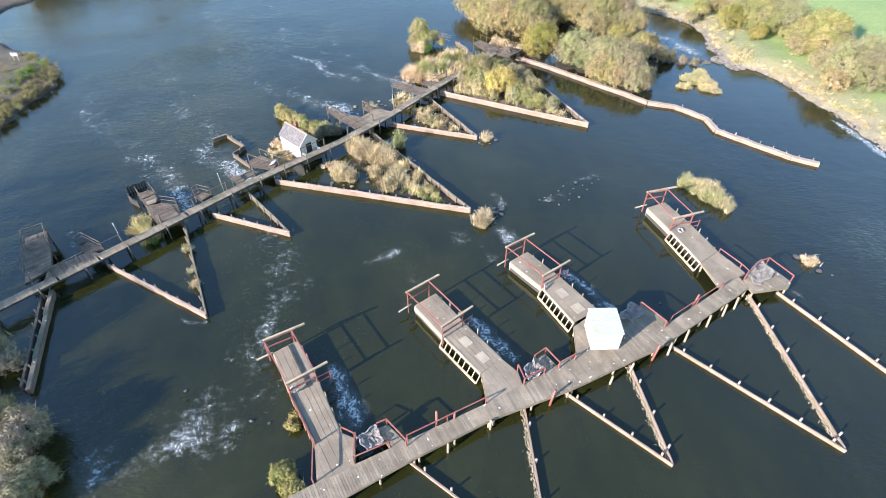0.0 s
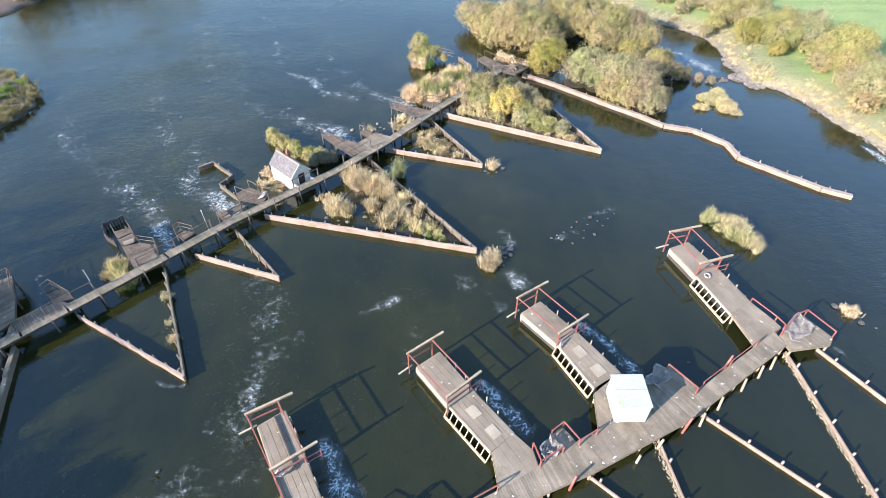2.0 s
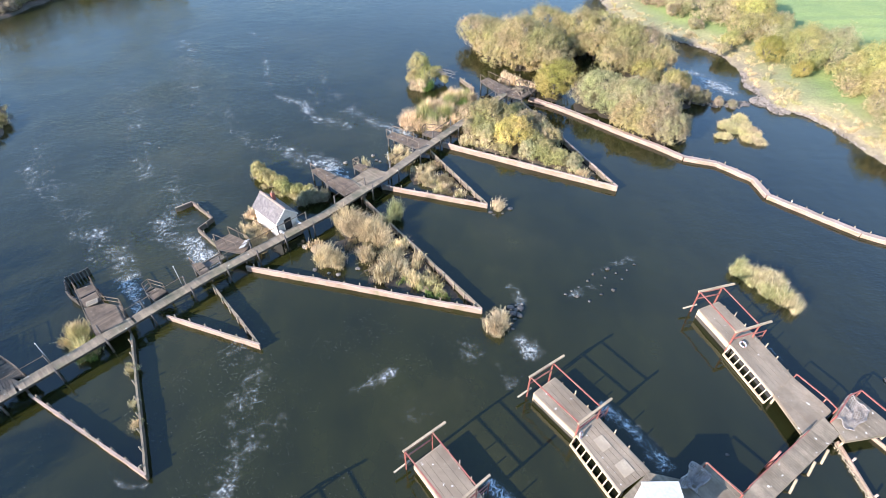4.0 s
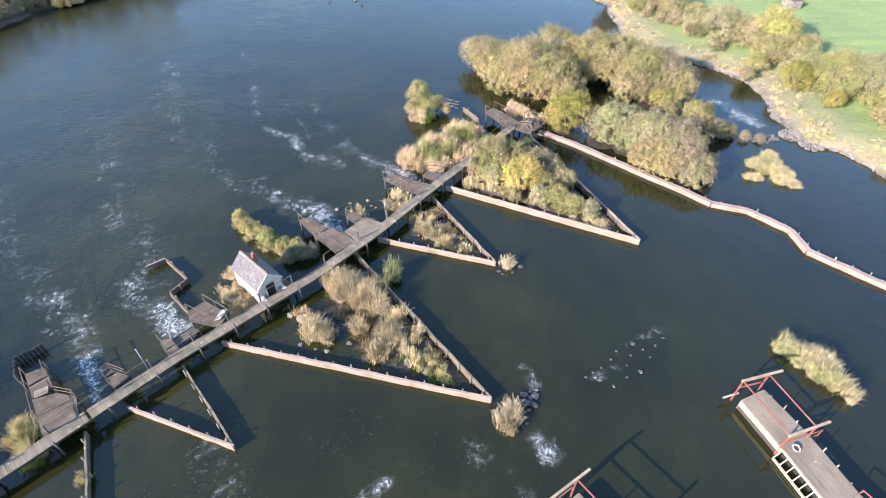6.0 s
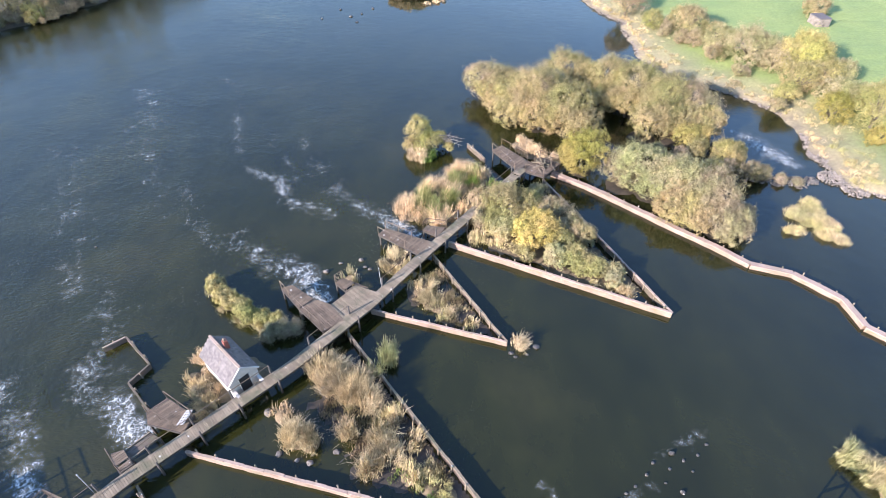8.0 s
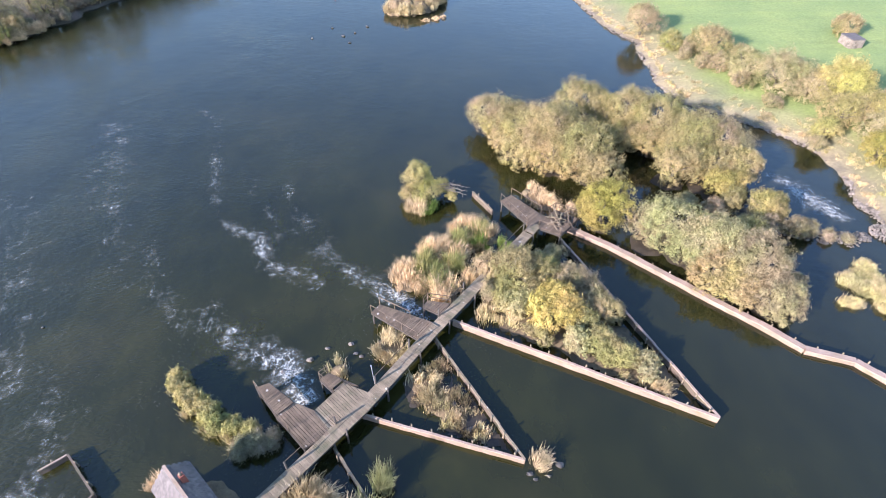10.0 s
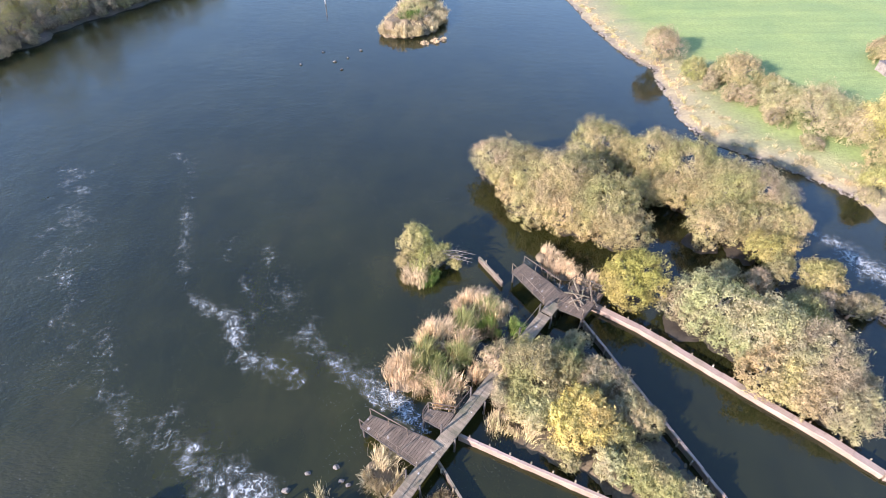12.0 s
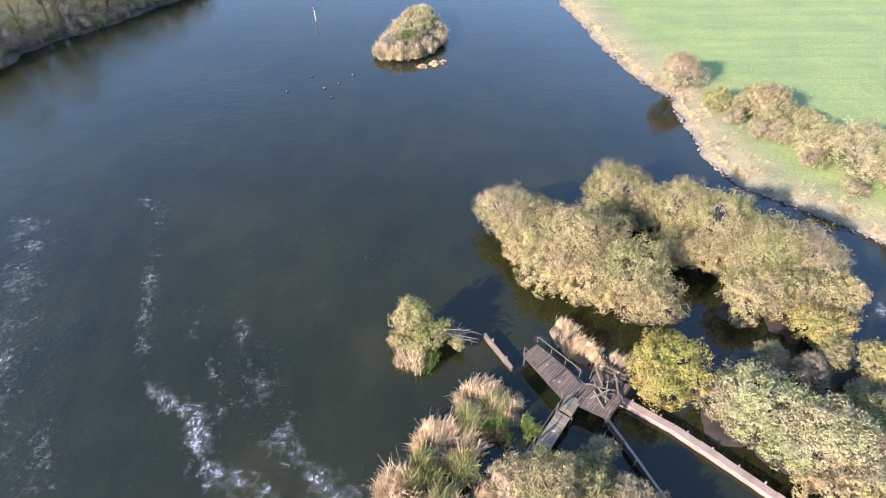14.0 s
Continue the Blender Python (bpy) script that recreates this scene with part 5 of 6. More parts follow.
zig = tagged(root("broken_wall", -26, 59, 0.0), "broken zigzag remnant wall with pale coping", "wall")
ZIG = [(-29.6, 61.5), (-28.1, 62.7), (-24.9, 59.8), (-25.9, 58.0), (-23.1, 55.3)]
for a, b in zip(ZIG, ZIG[1:]):
    leg_wall(zig, a, b, 0.55, 0.1, 1, 0.08, "sill", "cap" if a[0] < -29 else "sill")
stub = tagged(root("broken_wall", 4.3, 92, 0.0), "short grey timber wall stub standing in the water", "wall")
leg_wall(stub, (3.25, 93.8), (5.25, 90.2), 0.6, 0.16, 1, 0.05, "sill", "old")


# ---- house on the old weir ----
def house():
    h = tagged(root("guard_house", -17.4, 58.55, 0.6), "small whitewashed stone hut with grey slate gable roof", "house")
    back = Vector((-0.725, 0.689))
    wide = Vector((0.689, 0.725))
    c0 = Vector((-16.0, 57.25))
    length, half = 4.25, 1.2
    z0, ze, zr = 0.2, 2.5, 3.65
    P = lambda l, w, z: (*(c0 + back * l + wide * w), z)
    bm = bmesh.new()
    a = [bm.verts.new(P(0, w, z)) for w, z in ((-half, z0), (half, z0), (half, ze), (0, zr - 0.08), (-half, ze))]
    b = [bm.verts.new(P(length, w, z)) for w, z in ((-half, z0), (half, z0), (half, ze), (0, zr - 0.08), (-half, ze))]
    bm.faces.new(a)
    bm.faces.new(b[::-1])
    for i in range(5):
        bm.faces.new((a[i], b[i], b[(i + 1) % 5], a[(i + 1) % 5]))
    part("body", bm, M["lime"], h)
    for side in (-1, 1):
        bm = bmesh.new()
        rows, cols = 9, 22
        for i in range(rows):
            for j in range(cols):
                u0, u1 = i / rows, (i + 1.12) / rows
                l0, l1 = -0.12 + (length + 0.24) * (j + (i % 2) * 0.5) / (cols + 0.5), -0.12 + (length + 0.24) * (j + 0.97 + (i % 2) * 0.5) / (cols + 0.5)
                t = 0.05 + rng.uniform(0, 0.012)
                e = [(zr - (zr - ze + 0.12) * u, side * (half + 0.14) * u) for u in (u0, u1)]
                vs = [bm.verts.new(P(l, w, z + dz)) for dz in (0.0, t) for l, (z, w) in ((l0, e[0]), (l1, e[0]), (l1, e[1]), (l0, e[1]))]
                for f in ((3, 2, 1, 0), (4, 5, 6, 7), (0, 1, 5, 4), (1, 2, 6, 5), (2, 3, 7, 6), (3, 0, 4, 7)):
                    bm.faces.new([vs[k] for k in f])
        part("roof_slope", bm, M["slate"], h, "grey slate roof slope")
    timber("ridge", P(-0.1, 0, zr + 0.05), P(length + 0.1, 0, zr + 0.05), 0.2, 0.1, M["cap"], h, "pale ridge tiles")
    for side in (-1, 1):
        timber("verge", P(-0.13, 0, zr + 0.0), P(-0.13, side * (half + 0.12), ze - 0.1), 0.08, 0.12, M["lime"], h)
    bm = bmesh.new()
    slab(bm, [P(2.5, 0.3, 0)[:2], P(2.5, 0.65, 0)[:2], P(2.85, 0.65, 0)[:2], P(2.85, 0.3, 0)[:2]], 2.8, 4.1)
    chimney = part("chimney", bm, M["red"], h, "red brick chimney")
    pole("pot", P(2.67, 0.47, 4.1), P(2.67, 0.47, 4.35), 0.11, 0.09, M["wall"], chimney)
    # near-black slab paints the dark inside of the doorway
    bm = bmesh.new()
    slab(bm, [P(-0.05, -0.42, 0)[:2], P(-0.05, 0.42, 0)[:2], P(0.05, 0.42, 0)[:2], P(0.05, -0.42, 0)[:2]], 0.75, 2.4)
    door = part("door", bm, M["black"], h, "dark open doorway")
    timber("door_frame", P(-0.07, -0.47, 0.75), P(-0.07, -0.47, 2.45), 0.08, 0.08, M["lime"], door)
    timber("door_frame", P(-0.07, 0.47, 0.75), P(-0.07, 0.47, 2.45), 0.08, 0.08, M["lime"], door)
    bm = bmesh.new()
    slab(bm, [P(-0.6, -half, 0)[:2], P(-0.6, half, 0)[:2], P(0, half, 0)[:2], P(0, -half, 0)[:2]], 0.1, 0.75)
    part("doorstep", bm, M["stone"], h, "grey stone landing before the door")
    for w in (-half + 0.15, half - 0.15):
        bm = bmesh.new()
        slab(bm, [P(-0.75, w - 0.12, 0)[:2], P(-0.75, w + 0.12, 0)[:2], P(-0.02, w + 0.12, 0)[:2], P(-0.02, w - 0.12, 0)[:2]], 0.6, 1.5)
        part("side_wall", bm, M["lime"], h, "low whitewashed wall beside the door")


house()
mound("house_bank", "muddy bank under the hut", [(-17.6, 58.6, 3.0), (-19.6, 58.0, 2.0), (-19.2, 60.2, 2.0), (-16.0, 58.8, 2.0)], 0.4, M["litter"], "bank", grow=0.72)

# ---- reeds, islets ----
DRY = "dry straw-coloured reeds in bent tufts"


def stand(blobs, material="reed", tall=1.3, dense=1.0, label=DRY, height=0.22, inside=None, gaps=True):
    mound("reed_bank", "low bank of flattened straw under reeds", blobs, height + 0.15, M["straw"], grow=0.78, inside=inside)
    return reeds("reed_bed", label, blobs, M[material], tall, dense, inside=inside, gaps=gaps)


# insides of the walled beds
BED3 = [(-19.3, 52.15), (3.5, 46.25), (-8.75, 62.85)]
BED4 = [(-6.92, 65.53), (5.15, 61.7), (-1.25, 72.77)]
BED5 = [(0.36, 74.62), (20.48, 64.68), (11.9, 85.59)]


stand([(-3.7, 80.2, 1.8), (-1.0, 83.8, 1.7), (0.9, 82.9, 1.3), (2.3, 87.2, 1.8), (2.2, 80.6, 1.3), (-0.4, 78.4, 1.6), (4.6, 86.2, 1.2)], "reed", 1.9, 1.15)
reeds("reed_bed", "brown dead stalks under the reeds", [(-2.4, 79.4, 1.2), (0.4, 80.6, 1.4), (1.6, 84.6, 1.4), (3.6, 84.2, 1.2)], M["dead"], 0.9, 0.8)
reeds("weed_bed", "green weeds growing among dry reeds", [(-0.3, 79.0, 1.5), (3.6, 85.2, 1.0), (5.3, 84.6, 1.2), (-2.5, 80.0, 1.0), (-1.6, 81.2, 1.1), (1.2, 84.6, 0.9)], M["weed"], 1.35, 0.9, category="weeds")
reeds("weed_bed", "yellow-green sedge among dry reeds", [(-2.0, 80.6, 1.1), (0.6, 81.6, 0.9), (-0.9, 79.2, 0.9), (3.6, 86.6, 0.9), (1.1, 85.2, 0.9), (-2.2, 82.2, 0.7)], M["herb"], 2.2, 1.2, category="weeds", gaps=False)
stand([(9.9, 94.2, 1.0), (11.5, 91.9, 1.4), (13.5, 89.9, 1.4), (10.8, 93.0, 1.2)], "reed", 1.4)
stand([(-5.2, 72.1, 1.5), (-4.4, 71.2, 1.0)], "reed", 1.4)
stand([(-9.3, 69.9, 0.9)], "sedge", 1.3)
stand([(-21.9, 68.4, 0.9), (-20.3, 66.7, 1.0), (-18.4, 65.2, 1.0), (-16.6, 64.2, 0.9)], "sedge", 0.9, 0.8, "dry grass tufts under a row of bushes")
stand([(-20.9, 60.6, 0.6), (-20.3, 59.6, 0.5), (-19.5, 58.6, 0.5), (-18.6, 57.5, 0.5)], "reed", 0.9)
stand([(-20.2, 57.6, 0.8), (-19.4, 56.4, 0.9), (-21.0, 58.8, 0.7), (-18.6, 55.2, 0.9)], "reed", 1.2)
stand([(-10.6, 59.4, 1.3), (-9.3, 58.2, 1.5), (-7.6, 57.4, 1.5), (-6.4, 56.2, 1.1)], "reed", 1.9, 1.25, inside=BED3, height=0.04, gaps=False)
stand([(-11.5, 53.3, 1.2), (-10.4, 52.9, 0.8)], "reed", 1.7, 1.2, inside=BED3, height=0.04, gaps=False)
stand([(-7.7, 53.7, 0.8)], "reed", 1.8, 1.3, inside=BED3, height=0.04, gaps=False)
stand([(-5.0, 53.2, 0.9), (-4.6, 51.8, 1.1), (-5.9, 50.9, 0.8)], "reed", 1.6, 1.2, inside=BED3, height=0.04, gaps=False)
stand([(-4.2, 54.9, 0.9), (-2.6, 52.6, 0.9), (-2.9, 50.3, 0.9)], "sedge", 1.2, 1.1, inside=BED3, height=0.04)
stand([(-1.4, 49.6, 1.1), (-0.2, 48.9, 0.9), (-1.2, 51.2, 0.8)], "sedge", 0.7, 0.7, "low brown and green marsh plants inside the wall", inside=BED3, height=0.04)
reeds("reed_bed", "brown dead marsh plants between the reeds", [(-6.4, 54.2, 1.8), (-4.0, 55.4, 1.6), (-2.2, 53.2, 1.4), (-8.6, 55.4, 1.4), (-0.8, 50.4, 1.4), (1.0, 48.6, 1.0), (-6.0, 51.8, 1.2)], M["dead"], 0.55, 0.8, inside=BED3)
reeds("weed_bed", "low green weeds along the wall", [(-1.6, 48.9, 1.0), (0.2, 48.3, 0.8), (-3.6, 50.0, 0.8)], M["weed"], 0.5, 0.7, category="weeds", inside=BED3)
reeds("reed_bed", "brown dead marsh plants between the reeds", [(-2.0, 67.8, 1.4), (0.0, 66.6, 1.4), (1.4, 64.8, 1.4), (-0.9, 69.6, 1.0)], M["dead"], 0.7, 0.9, inside=BED4)
stand([(-13.0, 55.2, 0.8)], "reed", 1.1)
stand([(-2.4, 68.6, 1.4), (-1.4, 67.0, 1.2)], "reed", 1.1, 0.6, inside=BED4, height=0.04)
stand([(0.2, 65.3, 1.5), (2.0, 63.7, 1.0), (-0.6, 66.2, 1.0), (-0.7, 70.3, 0.7)], "sedge", 0.8, 0.45, inside=BED4, height=0.04)
stand([(4.7, 44.5, 0.9), (5.1, 45.2, 0.6)], "reed", 1.1, 2.0, gaps=False)
stand([(6.2, 61.7, 0.6)], "reed", 1.2)
stand([(29.2, 51.2, 0.9), (30.1, 49.9, 1.0), (31.4, 49.3, 0.9), (30.5, 48.5, 0.8), (31.5, 47.4, 0.9), (32.0, 46.2, 0.5)], "sedge", 1.5, 1.7, gaps=False)
stand([(36.8, 37.8, 0.6)], "reed", 0.9)
stand([(41.9, 81.2, 0.8), (41.2, 79.6, 1.3), (40.2, 78.3, 1.3), (41.6, 77.4, 1.3), (40.9, 75.9, 1.0), (41.8, 74.8, 0.7), (39.2, 79.2, 0.9), (37.3, 76.6, 0.6), (38.2, 76.2, 0.5)], "sedge", 0.75, 2.4, "pale straw reed islet in the side channel", gaps=False)
stand([(-31.8, 44.0, 1.3), (-30.4, 42.4, 1.0)], "sedge", 1.4, 1.1, "yellow-green sedge clump beside the platform")
reeds("weed_bed", "green leafy weeds in a sedge clump", [(-30.9, 44.1, 0.9), (-30.0, 42.0, 0.7)], M["weed"], 1.2, 1.0, category="weeds")
# far islet with a drifted tree beside it
mound("islet", "steep reed-covered islet in the upper river", [(-6.0, 156.4, 4.6), (-4.6, 160.5, 4.9), (-3.6, 165.0, 4.4), (-3.2, 169.0, 3.4), (-8.2, 154.8, 2.6), (-3.2, 156.6, 3.0)], 2.4, M["straw"])
reeds("reed_bed", "straw-coloured reeds fringing a grey-green islet", [(-9.0, 154.0, 1.8), (-6.6, 152.6, 1.8), (-4.2, 153.4, 1.8), (-2.0, 155.4, 1.8), (-0.4, 158.6, 1.8), (0.2, 162.0, 1.8), (-0.6, 166.0, 1.8), (-8.4, 158.0, 1.6), (-7.4, 162.0, 1.6), (-6.2, 166.0, 1.6), (-4.6, 170.0, 1.6), (-2.6, 171.4, 1.6)], M["reed"], 1.9, 0.8, 0.5, gaps=False)
reeds("weed_bed", "grey-green growth over the islet", [(-5.0, 157.0, 3.0), (-4.0, 161.0, 3.2), (-3.4, 165.0, 3.0), (-3.0, 168.6, 2.2)], M["silver"], 1.2, 0.55, 2.3, category="weeds", gaps=False)
reeds("weed_bed", "green patch on the islet's slope", [(-5.6, 155.8, 1.6), (-4.0, 156.2, 1.4)], M["weed"], 1.0, 0.7, 2.5, category="weeds")
stand([(-2.4, 149.2, 0.6), (-0.4, 150.2, 0.9), (0.9, 150.6, 0.7)], "reed", 0.5, 1.0, "small raft of drifted reeds on the water")

reeds("weed_bed", "pale weeds growing along the wall leg", [(-23.9, 37.2, 0.35), (-23.3, 35.6, 0.4), (-23.6, 36.4, 0.3), (-25.7, 40.4, 0.3)], M["sedge"], 0.5, 2.0, 0.4, category="weeds")

# interior ground of the walled reed beds
mound("mud_bank", "dark mud and litter inside the walls", [(-4, 52.5, 4.2), (-8.5, 56.5, 3.2), (0, 49.5, 2.5), (-5.5, 57, 2.5)], 0.05, M["mud"], grow=0.7, inside=BED3)
mound("mud_bank", "dark mud and litter inside the walls", [(-1.5, 68.5, 2.0), (0.8, 65.2, 2.2), (2.8, 63.3, 1.4), (-2.8, 67.6, 1.5)], 0.05, M["mud"], grow=0.75, inside=BED4)
mound("scrub_bank", "dark litter under willow scrub", [(4.5, 79, 3.0), (8, 76.5, 4.0), (11, 75, 4.0), (13.5, 71.5, 3.2), (16.5, 69, 2.2), (9, 80.5, 3.0), (12.5, 78.5, 2.8)], 0.3, M["litter"], inside=BED5)
mound("wooded_island", "brown leaf-littered ground of the wooded island", [(8, 105.6, 2.6), (10, 103, 4.5), (14, 100, 4.5), (18, 97, 3.5), (20, 110, 4), (25, 107, 4.5), (29, 103, 5), (33, 100, 4), (31, 95, 3.5), (34, 89, 3.0), (27, 96, 3)], 0.2, M["mud"], "island", grow=0.6)
mound("wooded_island", "brown bank behind the long wall", [(16.8, 88.2, 2.2), (21, 85, 3), (24.5, 83, 3.5), (28, 80, 3.5), (29.5, 76.5, 2.8), (26, 78, 2.6), (32, 83.5, 2.2), (35.5, 85.5, 1.8)], 0.2, M["mud"], "island", grow=0.6)

g_b = np.random.default_rng(21)
# ---- trees on the islands ----
for x, y, r, kind in [
    (6.4, 108.6, 2.7, "grey"), (9.7, 105.6, 3.2, "tan"), (13.4, 102.4, 3.7, "tan"), (16.6, 98.4, 3.5, "tan"), (10.2, 100.6, 2.8, "tan"), (18.6, 96.2, 2.3, "tan"), (13.2, 98.2, 2.6, "tan"),
    (19.6, 111.6, 3.2, "olive"), (24.4, 108.2, 3.4, "tan"), (28.1, 105.2, 3.4, "tan"), (30.8, 101.0, 3.5, "tan"), (34.4, 101.2, 3.0, "grey"), (32.2, 93.0, 2.0, "ochre"), (34.4, 88.6, 2.1, "olive"), (27.4, 96.4, 2.6, "tan"), (23.2, 103.0, 2.6, "olive"), (35.0, 96.6, 2.4, "tan"),
    (17.0, 88.5, 2.9, "green"), (23.2, 85.0, 2.9, "silver"), (26.8, 82.4, 3.0, "silver"), (29.4, 79.4, 3.0, "grey"), (25.3, 79.0, 2.2, "tan"), (29.6, 75.8, 2.2, "grey"), (21.2, 85.9, 1.9, "grey"), (31.0, 84.4, 2.0, "olive"), (36.4, 85.6, 1.4, "grey"), (29.0, 88.6, 1.5, "grey"), (8.0, 104.2, 2.0, "tan"), (11.6, 102.6, 2.6, "tan"), (15.6, 100.8, 2.6, "tan"), (21.6, 108.6, 2.6, "olive"), (26.0, 101.6, 2.4, "tan"), (33.0, 97.0, 2.4, "tan"), (29.6, 97.8, 2.4, "tan"), (31.6, 90.4, 1.6, "olive"), (36.4, 89.8, 1.4, "ochre"), (33.0, 86.4, 1.6, "grey"), (27.0, 77.2, 1.8, "tan"), (31.4, 77.4, 1.8, "grey"), (24.8, 82.0, 2.2, "silver"), (38.6, 86.2, 1.0, "grey"), (27.0, 90.6, 1.1, "grey"), (6.6, 106.2, 1.8, "tan"),
]:
    tree(x, y, r, kind)
for x, y, r, kind in [
    (6.6, 79.6, 2.5, "olive"), (4.3, 80.6, 1.7, "grey"), (9.4, 75.0, 2.5, "gold"), (6.6, 76.2, 1.7, "silver"), (13.0, 71.6, 1.6, "olive"), (16.0, 69.4, 1.2, "silver"), (12.2, 78.4, 1.9, "grey"), (14.2, 75.4, 1.4, "grey"), (10.6, 82.2, 1.4, "grey"),
    (8.9, 80.0, 1.9, "olive"), (11.4, 79.2, 1.7, "grey"), (13.2, 76.3, 1.5, "grey"), (5.3, 77.2, 1.6, "olive"), (10.9, 71.9, 1.4, "silver"), (14.6, 70.5, 1.4, "olive"), (8.0, 73.2, 1.2, "olive"), (4.2, 77.8, 1.3, "grey"), (11.8, 74.0, 1.6, "olive"),
]:
    tree(x, y, r, kind, 0.15, 0.82)
tree(-3.2, 94.2, 1.75, "pale", 0.0, 1.5, 0.85)
tree(-2.3, 92.6, 1.45, "pale", 0.0, 1.35, 0.8)
tree(-4.0, 92.9, 1.1, "olive", 0.0, 1.2, 0.8)
tree(-0.6, 93.4, 1.05, "pale", 0.6, 1.2, 0.7)
tree(0.8, 92.8, 0.7, "pale", 0.4, 1.0, 0.7)
# bare boughs that hang over the water
bough = tagged(root("fallen_bough", -0.6, 92.6, 0.0), "bare grey willow bough hanging over the water", "branch")
for k in range(9):
    a0 = g_b.uniform(-0.7, 0.9)
    p0 = Vector((-1.0, 92.8, 1.2 + 0.15 * k))
    p2 = p0 + Vector((math.cos(a0) * g_b.uniform(2.0, 3.8), math.sin(a0) * 1.6 - 0.3, g_b.uniform(-0.9, 0.7)))
    bm = bmesh.new()
    tube(bm, [p0, p0.lerp(p2, 0.5) + Vector((0, 0, 0.3)), p2], [0.06, 0.04, 0.015], 5)
    for j in range(4):
        q = p0.lerp(p2, 0.5 + 0.12 * j) + Vector((0, 0, 0.2 - 0.05 * j))
        tube(bm, [q, q + Vector((g_b.uniform(0, 0.8), g_b.uniform(-0.6, 0.6), g_b.uniform(-0.1, 0.5)))], [0.02, 0.008], 4)
    part("twig", bm, M["bark"], bough)
reeds("willow_shoots", "feathery green-grey willow shoots inside the wall", [(-5.4, 59.6, 0.75), (-5.0, 60.2, 0.5), (-6.0, 59.0, 0.5)], M["silver"], 2.0, 3.0, 0.2, category="shrub", spread=0.8)
stand([(-3.5, 91.4, 0.8), (-2.7, 90.9, 0.7)], "reed", 1.6, 1.2, gaps=False)
reeds("weed_bed", "green weeds at the foot of the willow", [(-2.0, 90.9, 0.6), (-1.5, 91.4, 0.6)], M["weed"], 1.3, 1.3, category="weeds", gaps=False)

reeds("reed_bed", "dry reeds at the edge of the willow scrub", [(3.6, 75.6, 1.1), (5.4, 74.4, 0.9), (2.6, 76.6, 0.8), (17.4, 67.6, 0.9), (16.2, 68.2, 0.8), (14.0, 69.2, 0.8)], M["sedge"], 1.1, 0.9, inside=BED5)
# bushes standing in the water beside the hut
for x, y, r, kind in [(-22.2, 68.8, 0.95, "pale"), (-21.2, 67.6, 0.85, "pale"), (-20.2, 66.7, 1.0, "pale"), (-19.0, 65.8, 0.95, "pale"), (-17.9, 65.0, 0.85, "pale"), (-16.5, 64.7, 0.8, "pale"), (-15.3, 64.3, 0.75, "pale"), (-14.6, 63.2, 0.9, "bare"), (-15.6, 63.0, 0.8, "bare"), (-13.6, 63.6, 0.7, "bare"), (-19.9, 57.0, 0.6, "bare")]:
    tree(x, y, r, kind, 0.0, 0.95, 1.3)
# near bank bushes
for x, y, r, kind in [(-30.2, 18.6, 2.2, "bare"), (-28.0, 15.4, 1.9, "bare"), (-32.8, 21.0, 1.5, "olive"), (-36.6, 26.6, 1.8, "bare")]:
    tree(x, y, r, kind, 0.2, 0.8)
# tall trees of the near west bank, whose shade falls over the old weir's end
for x, y, r, tall in [(-46.0, 12.5, 3.0, 1.9), (-50.1, 17.9, 3.0, 2.4), (-56.0, 25.0, 3.4, 2.4), (-51.5, 26.5, 3.2, 1.9), (-60.0, 32.0, 3.4, 2.3), (-67.0, 35.5, 3.4, 2.3)]:
    tree(x, y, r, "olive", 0.9, tall)
for x, y, r in [(-10.9, 16.5, 1.0), (-10.2, 15.6, 0.8), (-11.1, 20.6, 0.5), (-11.0, 21.3, 0.4)]:
    tree(x, y, r, "ochre", 0.0, 1.1, 1.3)

# ---- right bank trees ----
for x, y, r, kind in [
    (65.7, 89.9, 3.7, "yellow"), (57.2, 96.2, 3.6, "pale"), (52.6, 98.2, 2.4, "green"), (61.3, 77.0, 3.4, "silver"), (63.4, 73.2, 3.4, "grey"), (57.8, 73.4, 1.8, "tan"), (61.4, 95.4, 3.8, "silver"), (62.4, 83.4, 3.0, "pale"), (68.0, 80.4, 3.2, "silver"),
    (49.6, 117.4, 4.0, "silver"), (56.4, 113.4, 3.8, "yellow"), (44.7, 130.3, 3.2, "amber"), (46.2, 121.8, 2.8, "silver"), (53.0, 107.0, 2.8, "tan"), (35.9, 139.6, 3.3, "grey"), (38.9, 132.8, 1.9, "pale"), (41.4, 131.6, 1.6, "grey"), (41.6, 125.4, 1.5, "grey"), (44.2, 118.0, 1.6, "grey"), (71.7, 137.8, 2.4, "amber"), (49.8, 104.2, 1.7, "pale"), (56.4, 103.0, 2.6, "silver"), (47.6, 126.0, 2.0, "tan"), (43.6, 124.4, 1.7, "grey"), (52.6, 114.6, 2.8, "silver"), (52.2, 119.6, 2.4, "silver"), (57.2, 108.4, 2.6, "pale"), (60.4, 110.0, 2.2, "silver"), (60.0, 102.0, 2.4, "silver"), (61.4, 90.2, 2.6, "pale"), (59.4, 86.6, 1.9, "tan"), (65.0, 84.8, 2.4, "grey"), (59.6, 80.6, 1.8, "grey"), (66.0, 76.6, 2.6, "pale"), (55.6, 92.0, 1.6, "green"), (47.4, 101.6, 1.0, "grey"), (46.4, 112.4, 1.4, "grey"), (39.8, 128.6, 1.2, "grey"),
]:
    tree(x, y, r, kind, 1.0, 0.95, 0.65)

